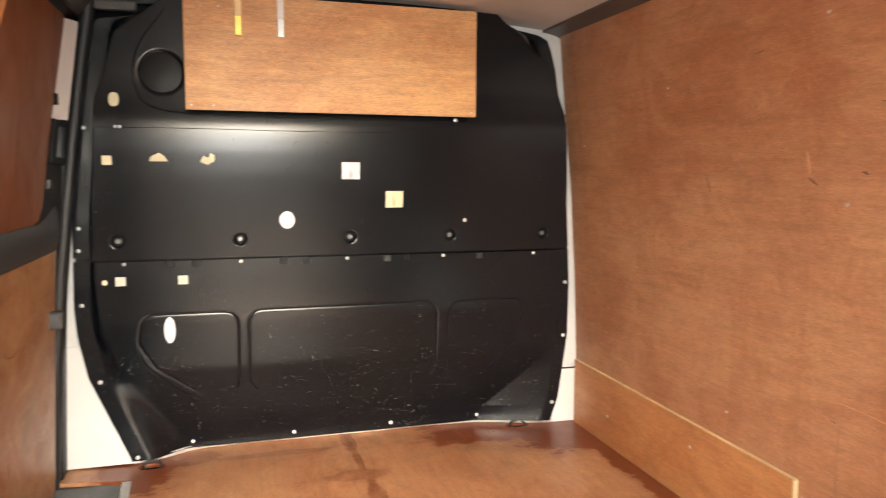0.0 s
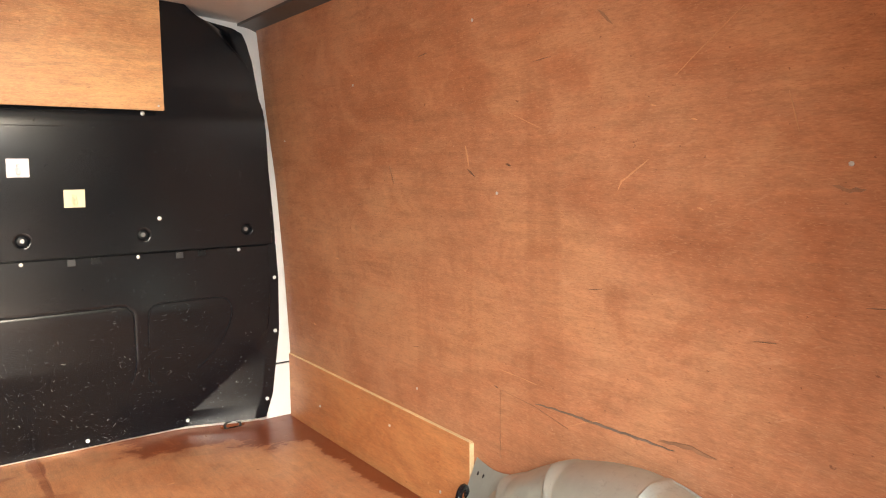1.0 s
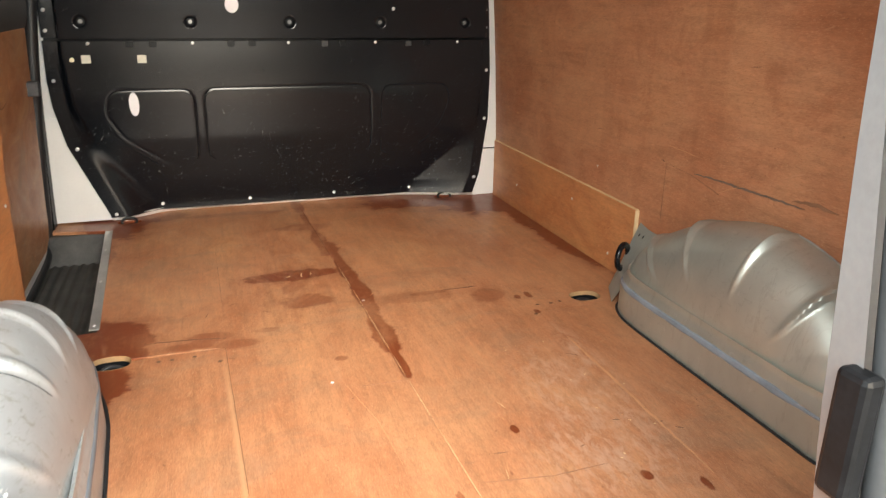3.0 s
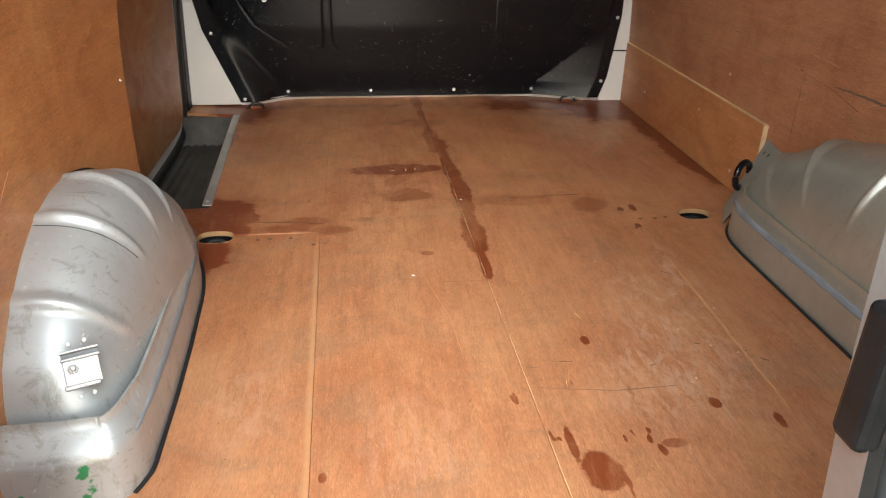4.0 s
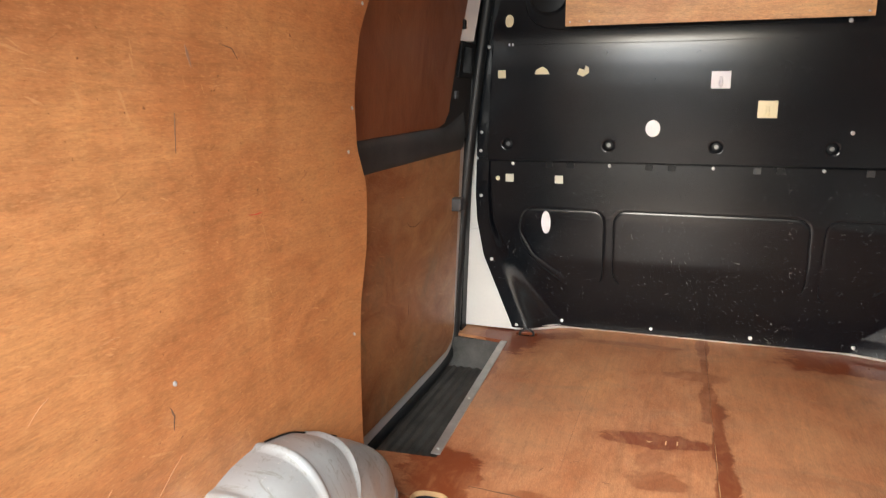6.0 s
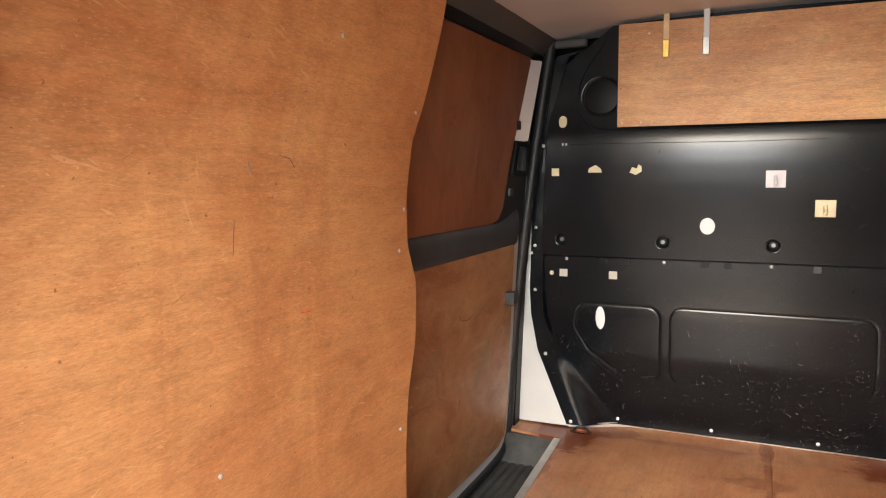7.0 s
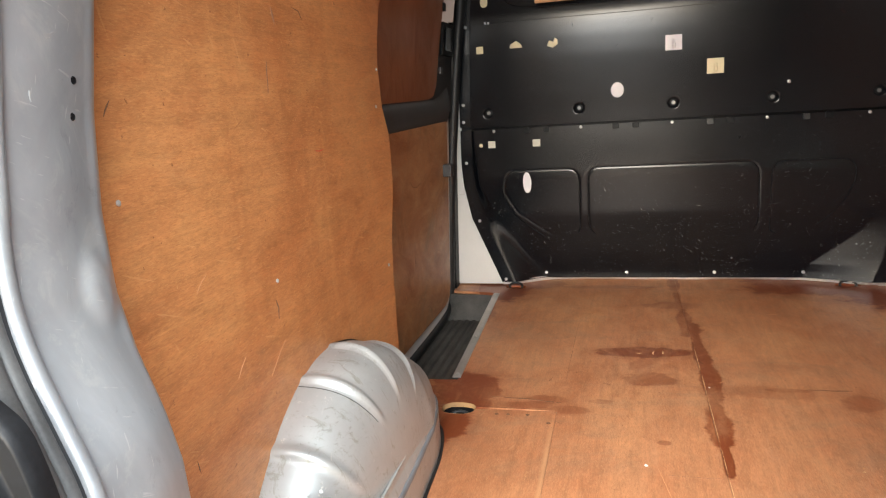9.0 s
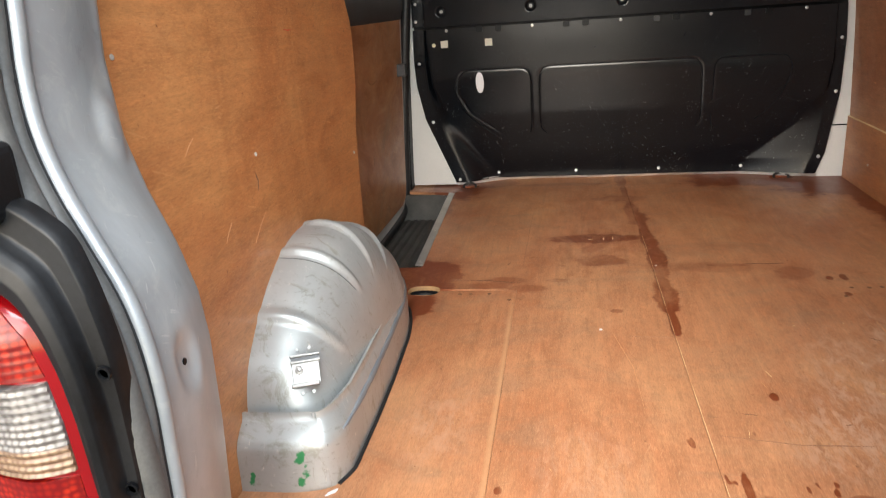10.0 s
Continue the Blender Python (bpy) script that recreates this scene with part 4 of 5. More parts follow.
# ---- scratches, dents and smears on the linings ----
def mark(parent, pts, width, mat, surf, lift, name="scratch"):
    """A thin uneven stroke laid on a lining: pts are (y, z), surf gives the face's x."""
    rnd = random.Random(int(1000 * (pts[0][0] + 7 * pts[0][1])))
    line = []
    for (ya, za), (yb, zb) in zip(pts, pts[1:]):
        n = max(3, int(math.hypot(yb - ya, zb - za) / 0.012))
        line += [(ya + (yb - ya) * i / n, za + (zb - za) * i / n) for i in range(n)]
    line.append(pts[-1])
    V, F = [], []
    for i, (y, z) in enumerate(line):
        a_, b_ = line[max(i - 1, 0)], line[min(i + 1, len(line) - 1)]
        d = math.hypot(b_[0] - a_[0], b_[1] - a_[1]) or 1
        ny, nz = -(b_[1] - a_[1]) / d, (b_[0] - a_[0]) / d
        t = i / (len(line) - 1)
        w = 0.65 * width * (0.15 + math.sin(math.pi * min(1, max(0, t))) ** 0.5 * rnd.uniform(0.5, 1.0)) / 2
        jit = rnd.uniform(-0.15, 0.15) * width
        for s in (-1, 1):
            yy, zz = y + ny * (s * w + jit), z + nz * (s * w + jit)
            V.append((surf(yy, zz) + lift, yy, zz))
    for i in range(len(line) - 1):
        F.append((2 * i, 2 * i + 1, 2 * i + 3, 2 * i + 2))
    n = len(V)
    V += [(x - lift * 0.9, y, z) for x, y, z in V]
    F += [tuple(n + q for q in f[::-1]) for f in F]
    rim = list(range(0, n, 2)) + list(range(n - 1, 0, -2))
    F += [(p, q, n + q, n + p) for p, q in zip(rim, rim[1:] + rim[:1])]
    return part(name, pydata(name, V, F), mat, parent)


def rmark(pts, width, mat, name="scratch"):
    mark(wr, pts, width, mat, lambda y, z: right_x(y, z), -0.0022, name)


def lmark(pts, width, mat, name="scratch"):
    mark(wlft, pts, width, mat, left_x, 0.0006, name)


rmark([(1.15, 0.380), (1.05, 0.384), (0.948, 0.384), (0.86, 0.386), (0.785, 0.385)], 0.008, M_MARK_S, "black_scrape")
rmark([(0.82, 0.394), (0.76, 0.402), (0.70, 0.398)], 0.012, M_MARK_G, "grey_smear")
rmark([(0.801, 1.045), (0.73, 1.092), (0.65, 1.142)], 0.0026, M_MARK_P)
rmark([(0.923, 0.855), (0.915, 0.872), (0.852, 0.912)], 0.0050, M_MARK_P)
rmark([(1.268, 0.431), (1.20, 0.428), (1.144, 0.423)], 0.0026, M_MARK_P)
rmark([(1.057, 0.352), (1.01, 0.375), (0.964, 0.392)], 0.0026, M_MARK_P)
rmark([(1.268, 0.383), (1.269, 0.30), (1.269, 0.215)], 0.0022, M_MARK_G, "cut_line")
rmark([(1.268, 0.383), (1.15, 0.372), (1.05, 0.35)], 0.0016, M_MARK_G, "cut_line")
rmark([(0.935, 1.185), (0.905, 1.155)], 0.009, M_MARK_G, "dark_dent")
rmark([(1.245, 0.910), (1.228, 0.904)], 0.010, M_MARK_D, "dark_dent")
rmark([(1.385, 0.90), (1.355, 0.880)], 0.008, M_MARK_D, "dark_dent")
rmark([(1.386, 0.955), (1.380, 0.905)], 0.008, M_MARK_P, "pale_dent")
rmark([(1.735, 0.91), (1.715, 0.86)], 0.005, M_MARK_G, "dark_dent")
rmark([(0.525, 0.870), (0.50, 0.862), (0.478, 0.864)], 0.009, M_MARK_G, "dark_smear")
rmark([(1.29, 0.388), (1.275, 0.384)], 0.006, M_MARK_D, "dark_dent")
rmark([(0.59, 1.01), (0.575, 0.95)], 0.002, M_MARK_P)
rmark([(1.22, 1.02), (1.12, 0.98)], 0.0015, M_MARK_P)
for yy, zz in ((1.854, 1.164), (1.598, 0.952), (0.836, 1.006), (0.754, 0.977), (0.744, 0.826), (2.231, 0.377), (2.05, 0.62), (1.4, 0.65)):
    rmark([(yy - 0.006, zz), (yy + 0.006, zz + 0.003)], 0.005, M_MARK_P, "pale_dent")
for yy, zz, ll in ((1.9, 0.8, 0.02), (1.1, 1.12, 0.03), (0.62, 0.62, 0.02), (2.3, 0.7, 0.015), (1.5, 1.18, 0.02), (0.45, 0.7, 0.02), (1.62, 0.42, 0.015), (0.98, 0.66, 0.02)):
    rmark([(yy - ll, zz), (yy + ll, zz - 0.004)], 0.0022, M_MARK_D)
lmark([(0.704, 0.868), (0.702, 0.84), (0.700, 0.815)], 0.0022, M_MARK_D)
lmark([(0.728, 0.955), (0.742, 0.927)], 0.008, M_MARK_G, "brown_dent")
lmark([(0.858, 0.706), (0.876, 0.704), (0.894, 0.705)], 0.0025, M_MARK_R, "red_mark")
lmark([(0.645, 0.478), (0.652, 0.462), (0.648, 0.442)], 0.004, M_MARK_D)
lmark([(0.300, 0.797), (0.314, 0.815)], 0.0035, M_MARK_D)
lmark([(0.80, 0.96), (0.83, 0.955), (0.845, 0.94)], 0.002, M_MARK_D)
lmark([(0.37, 0.33), (0.374, 0.31)], 0.003, M_MARK_D)
for ya, za, yb, zb, w in ((0.50, 0.395, 0.53, 0.42, 0.004), (0.54, 0.60, 0.575, 0.602, 0.002), (0.78, 0.90, 0.83, 0.903, 0.002), (0.95, 0.66, 0.985, 0.662, 0.0022), (0.43, 0.55, 0.46, 0.57, 0.003), (1.02, 0.78, 1.06, 0.782, 0.002), (0.62, 0.74, 0.67, 0.742, 0.002), (0.60, 0.36, 0.66, 0.40, 0.003), (0.47, 0.92, 0.51, 0.915, 0.002), (1.08, 0.52, 1.10, 0.53, 0.004)):
    lmark([(ya, za), ((ya + yb) / 2, (za + zb) / 2 + 0.002), (yb, zb)], 0.45 * w, M_MARK_P)

# ---- wear on the floor ----
def fmark(pts, width, mat, name="scratch"):
    """The same stroke, laid on the floor: pts are (x, y)."""
    ob = mark(floor, [(p[1], p[0]) for p in pts], width, mat, lambda y, z: 0.0, 0.0005, name)
    for v in ob.data.vertices:
        d, y, x = v.co
        v.co = (x, y, d)
    ob.data.flip_normals()


for y0_, y1_ in ((1.74, 1.58), (1.55, 1.42), (1.40, 1.16), (1.13, 1.02), (1.0, 0.83), (0.80, 0.55), (0.50, 0.30)):
    seam = lambda y: lin(y, (0.0, 0.027), (1.0, 0.005), (1.47, -0.003), (2.5, -0.029)) + 0.002
    fmark([(seam(y0_), y0_), (seam((y0_ + y1_) / 2), (y0_ + y1_) / 2), (seam(y1_), y1_)], 0.0014, M_EDGE, "worn_edge")
fmark([(0.446, 1.10), (0.444, 0.95), (0.440, 0.75), (0.436, 0.52)], 0.010, M_MARK_P, "worn_edge")
fmark([(-0.132, 1.039), (-0.111, 0.939), (-0.094, 0.862), (-0.085, 0.70)], 0.0022, M_MARK_P)
fmark([(-0.365, 2.0), (-0.364, 1.75), (-0.362, 1.45)], 0.002, M_MARK_G, "cut_line")
fmark([(-0.11, 1.005), (-0.05, 1.004), (0.012, 1.005)], 0.002, M_MARK_G, "cut_line")
fmark([(0.03, 0.62), (0.16, 0.60), (0.27, 0.605)], 0.0035, M_MARK_G, "dark_scratch")
fmark([(0.24, 1.475), (0.30, 1.474), (0.35, 1.478)], 0.007, M_MARK_D, "dark_scratch")
fmark([(-0.55, 1.352), (-0.45, 1.345), (-0.36, 1.33)], 0.006, M_MARK_D, "dark_scratch")
fmark([(-0.175, 1.70), (-0.16, 1.705)], 0.006, M_EDGE, "splinter")
fmark([(-0.128, 1.695), (-0.125, 1.72)], 0.007, M_EDGE, "splinter")
fmark([(-0.10, 1.70), (-0.098, 1.725)], 0.005, M_EDGE, "splinter")
fmark([(-0.604, 0.404), (-0.588, 0.424)], 0.016, M_STICK_W, "white_chip")
fmark([(-0.158, 1.039), (-0.150, 1.040)], 0.012, M_STICK_W, "white_speck")
fmark([(0.005, 1.465), (0.012, 1.465)], 0.008, M_STICK_W, "white_speck")
for i in range(26):
    rr = random.Random(100 + i)
    x, y, a_ = rr.uniform(-0.5, 0.55), rr.uniform(0.3, 2.3), rr.uniform(0, 3.14)
    l_ = rr.uniform(0.004, 0.03)
    fmark([(x, y), (x + l_ * math.cos(a_), y + l_ * math.sin(a_))], rr.uniform(0.002, 0.005), rr.choice((M_MARK_P, M_MARK_G, M_MARK_D)), "scuff")

for i in range(40):
    rr = random.Random(300 + i)
    x, y, a_ = (rr.uniform(0.26, 0.46), rr.uniform(0.55, 1.1), rr.uniform(0, 3.14)) if i < 22 else (rr.uniform(-0.5, 0.2), rr.uniform(0.4, 1.1), rr.uniform(1.2, 1.9))
    l_ = rr.uniform(0.003, 0.009) if i < 22 else rr.uniform(0.01, 0.05)
    fmark([(x, y), (x + l_ * math.cos(a_), y + l_ * math.sin(a_))], rr.uniform(0.0025, 0.005) if i < 22 else 0.0018, rr.choice((M_EDGE, M_MARK_P, M_MARK_P)), "splinter")

# ---- sliding door ----
door = thing("sliding_door", (-0.88, 1.85, 0), "closed sliding side door lined with dark plywood, grey waist rail", "door")
XD = ((-0.12, -0.905), (0.1, -0.898), (0.7, -0.872), (0.78, -0.868), (1.33, -0.828), (1.45, -0.80))
part("door_skin", sheet("door_skin", lambda u, v: (lin(-0.15 + 1.6 * v, *XD) - 0.012, 1.15 + 1.28 * u, -0.15 + 1.6 * v), span(0, 1, 3), span(0, 1, 24), (-0.02, 0, 0)), M_WHITE, door, "white painted door skin")


def on_door(me, off=0.0):
    """Lays a plate drawn in (y, z) onto the leaning door."""
    for v in me.vertices:
        y, z, d = v.co.x, v.co.y, v.co.z
        v.co = (lin(z, *XD) + off + d, y, z)
    return me


def gridplate(outline, thick, off, n=14):
    me = plate("panel", outline, thick, Matrix(), (), 0.0012)
    bm = bmesh.new()
    bm.from_mesh(me)
    for z in span(-0.1, 1.4, 31):
        bmesh.ops.bisect_plane(bm, geom=bm.verts[:] + bm.edges[:] + bm.faces[:], plane_co=(0, z, 0), plane_no=(0, 1, 0))
    bm.to_mesh(me)
    bm.free()
    return smooth(on_door(me, off), 30)


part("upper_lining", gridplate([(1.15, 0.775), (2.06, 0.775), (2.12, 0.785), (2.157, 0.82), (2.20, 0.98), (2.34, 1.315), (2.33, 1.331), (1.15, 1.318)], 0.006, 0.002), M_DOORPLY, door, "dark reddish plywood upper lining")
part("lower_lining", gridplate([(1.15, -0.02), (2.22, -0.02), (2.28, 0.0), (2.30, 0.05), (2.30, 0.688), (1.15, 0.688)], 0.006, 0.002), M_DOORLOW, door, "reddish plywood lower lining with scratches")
part("waist_rail", sheet("waist_rail", lambda u, v: (lin(0.73, *XD) + 0.016 * math.sin(math.pi * v) ** 0.6 - 0.002, 1.15 + 1.17 * u, 0.684 + 0.095 * v + 0.05 * max(0, u - 0.86) / 0.14 * v), span(0, 1, 20), span(0, 1, 9), (-0.012, 0, 0)), M_GREYDOOR, door, "scuffed dark grey waist rail")
part("lock_corner", gridplate([(2.06, 0.775), (2.40, 0.72), (2.40, 1.045), (2.225, 1.045), (2.17, 0.86), (2.15, 0.80)], 0.008, -0.003), M_RUBBER, door, "dark grey corner plate")
lk = part("lock_box", gridplate([(2.215, 0.93), (2.37, 0.925), (2.385, 1.04), (2.235, 1.045)], 0.014, 0.004), M_TRIM, door, "black plastic lock box")
part("lock_slot", gridplate([(2.25, 0.945), (2.345, 0.942), (2.355, 1.025), (2.262, 1.028)], 0.004, 0.013), M_BLACK, lk)
part("catch", gridplate([(2.21, 0.862), (2.24, 0.862), (2.24, 0.885), (2.21, 0.885)], 0.008, 0.004), M_GREYDOOR, door, "small grey catch")
part("bracket", box(-0.852, 2.240, 1.082, -0.832, 2.262, 1.112, 0.003), M_TRIM, door, "small dark bracket")
part("front_seal", tube("front_seal", [(-0.772, 2.418, 1.40), (-0.797, 2.422, 1.25), (-0.832, 2.418, 1.0), (-0.862, 2.41, 0.75), (-0.888, 2.405, 0.50), (-0.908, 2.395, 0.25), (-0.918, 2.375, 0.02), (-0.922, 2.33, -0.06), (-0.924, 2.2, -0.085), (-0.924, 1.8, -0.09), (-0.924, 1.3, -0.09)], 0.021, 10, 1.0), M_RUBBER, door, "black rubber door seal")
part("frame_front", gridplate([(2.395, 0.0), (2.45, 0.0), (2.45, 1.42), (2.395, 1.42)], 0.02, -0.004), M_TRIM, door, "black painted door frame edge")
part("bumper_clip", box(-0.880, 2.225, 0.484, -0.843, 2.262, 0.530, 0.005), M_GREYDOOR, door, "grey plastic guide block")
part("top_frame", sheet("top_frame", lambda u, v: (-0.828 + 0.03 * v, 1.15 + 1.28 * u, 1.326 + 0.02 * v + 0.004 * u), span(0, 1, 4), span(0, 1, 6), (-0.005, 0, 0.012)), M_TRIM, door, "dark door head frame")
part("edge_skin", sheet("edge_skin", lambda u, v: (lin(1.045 + 0.28 * u, *XD) - 0.004 + 0.034 * v, 2.235 + 0.095 * u + 0.060 * v, 1.045 + 0.28 * u), span(0, 1, 8), span(0, 1, 4), (-0.004, 0.006, 0)), M_WHITE, door, "white painted door edge")

def dmark(pts, width, mat, name="scratch"):
    """A stroke on the door's linings."""
    mark(door, pts, width, mat, lambda y, z: lin(z, *XD) + 0.0048, 0.0006, name)


dmark([(1.808, 0.523), (1.835, 0.502), (1.885, 0.494), (1.935, 0.505)], 0.004, M_MARK_D)
dmark([(1.842, 0.265), (1.840, 0.228)], 0.006, M_MARK_D, "dark_nick")
for ya, za, yb, zb in ((2.02, 0.655, 2.03, 0.635), (2.17, 0.61, 2.172, 0.598), (1.72, 0.17, 1.73, 0.15), (1.99, 0.56, 2.0, 0.53), (1.68, 0.33, 1.69, 0.345), (1.62, 0.46, 1.66, 0.452), (2.10, 0.40, 2.11, 0.37), (1.90, 0.11, 1.93, 0.10), (2.05, 0.20, 2.06, 0.225), (1.75, 0.60, 1.80, 0.594)):
    dmark([(ya, za), (yb, zb)], 0.0035, M_MARK_P)
dmark([(1.70, 1.08), (1.73, 1.06)], 0.002, M_MARK_P)

# ---- step well ----
step = thing("step_well", (-0.8, 1.9, -0.1), "black ribbed rubber entry step below the sliding door", "step", kind="structure")


def tread(u, v):
    x = -0.955 + 0.275 * u
    rib = 0.005 * (0.5 + 0.5 * math.cos(2 * math.pi * (x + 0.955) / 0.030)) if -0.90 < x < -0.735 else 0.0
    return (x, 1.42 + 0.90 * v, -0.105 + rib)


part("tread", sheet("tread", tread, span(0, 1, 90), span(0, 1, 3), (0, 0, -0.01), 60, flip=False), M_TREAD, step, "ribbed black rubber tread, dusty")
part("riser", sheet("riser", lambda u, v: (-0.70 + 0.038 * (1 - u) + 0.01, 1.40 + 0.97 * u, -0.11 + 0.098 * v), span(0, 1, 3), span(0, 1, 3), (0.02, 0, 0)), M_TREAD, step)
part("front_wall", sheet("front_wall", lambda u, v: (-0.96 + 0.28 * u, 2.29 + 0.055 * v, -0.107 + 0.096 * v), span(0, 1, 3), span(0, 1, 3), (0, 0.02, 0)), M_TREAD, step)
part("rear_wall", box(-0.96, 1.40, -0.12, -0.66, 1.435, -0.014, 0.002), M_RUBBER, step)
part("under_plate", box(-0.98, 1.38, -0.14, -0.64, 2.4, -0.122, 0.0), M_TRIM, step)
strip = thing("edging_strip", (-0.69, 1.9, 0), "worn aluminium edging strip along the step", "edging strip")
part("bar", sheet("bar", lambda u, v: (-0.683 - 0.042 * u + 0.024 * v, 1.468 + 0.855 * u, 0.003), span(0, 1, 4), span(0, 1, 2), (0, 0, -0.003)), M_ALU, strip)
for u in (0.03, 0.4, 0.75, 0.97):
    screw(strip, -0.672 - 0.042 * u, 1.468 + 0.855 * u, 0.003, (0, 0, 1), 0.7)

# ---- roof ----
ceiling = thing("ceiling", (0, 1.2, 1.4), "pale grey painted steel roof skin", "ceiling", kind="structure")
part("roof_skin", sheet("roof_skin", lambda u, v: (-0.765 + 1.425 * v, -0.02 + 2.52 * u, 1.40 + 0.03 * (1 - (2 * v - 1) ** 2)), span(0, 1, 10), span(0, 1, 24), (0, 0, 0.012), flip=False), M_ROOF, ceiling)
part("cant_rail", sheet("cant_rail", lambda u, v: (-0.757 - 0.046 * v, 1.0 + 1.44 * u, 1.398 - 0.052 * v - 0.006 * math.sin(math.pi * v)), span(0, 1, 4), span(0, 1, 8), (-0.01, 0, 0.02)), M_RAIL, ceiling, "taupe painted roof rail")
part("cant_rail", sheet("cant_rail", lambda u, v: (0.652 + 0.068 * v, 2.47 * u, 1.392 - 0.016 * v + 0.004 * math.sin(math.pi * v)), span(0, 1, 4), span(0, 1, 8), (0, 0, 0.02), flip=True), M_RAIL, ceiling, "taupe painted roof rail")
part("corner_plate", box(-0.760, 2.398, 1.366, -0.645, 2.425, 1.396, 0.008), M_RAIL, ceiling, "taupe painted corner of the roof rail")

# ---- wheel arches ----
ARCH = ((0.462, 0.0), (0.463, 0.06), (0.468, 0.12), (0.493, 0.178), (0.545, 0.225), (0.61, 0.272), (0.68, 0.306), (0.76, 0.326), (0.84, 0.331), (0.93, 0.318), (1.02, 0.293), (1.10, 0.258), (1.17, 0.218), (1.225, 0.172), (1.262, 0.11), (1.272, 0.05), (1.275, 0.0))
ARCH_L = ((0.462, 0.0), (0.463, 0.06), (0.468, 0.12), (0.493, 0.178), (0.545, 0.225), (0.61, 0.272), (0.68, 0.306), (0.76, 0.326), (0.84, 0.328), (0.93, 0.305), (1.02, 0.258), (1.095, 0.218), (1.161, 0.174), (1.201, 0.133), (1.217, 0.07), (1.22, 0.0))
POWER = 2.9
DEPTH_R = ((0.41, 0.146), (0.46, 0.152), (0.5, 0.155), (1.12, 0.156), (1.2, 0.148), (1.275, 0.128))
DEPTH_L = ((0.41, 0.142), (0.46, 0.148), (0.6, 0.151), (0.8, 0.151), (1.0, 0.148), (1.10, 0.128), (1.18, 0.108), (1.24, 0.080))


def along(line):
    s = np.cumsum([0] + [math.hypot(q[0] - p[0], q[1] - p[1]) for p, q in zip(line, line[1:])])
    return s / s[-1]


RIBS_R = (1.18, 1.026, 0.79, 0.62)
RIBS_L = (0.985, 0.835, 0.703, 0.568)


def arch_line(line, u):
    """The outline on the wall, rounded through its points."""
    k, s, e = np.array(line), along(line), 0.012
    f = lambda w: np.array([np.interp(w, s, k[:, 0]), np.interp(w, s, k[:, 1])])
    return (f(max(0, u - 2 * e)) + f(max(0, u - e)) + f(u) * 2 + f(min(1, u + e)) + f(min(1, u + 2 * e))) / 6


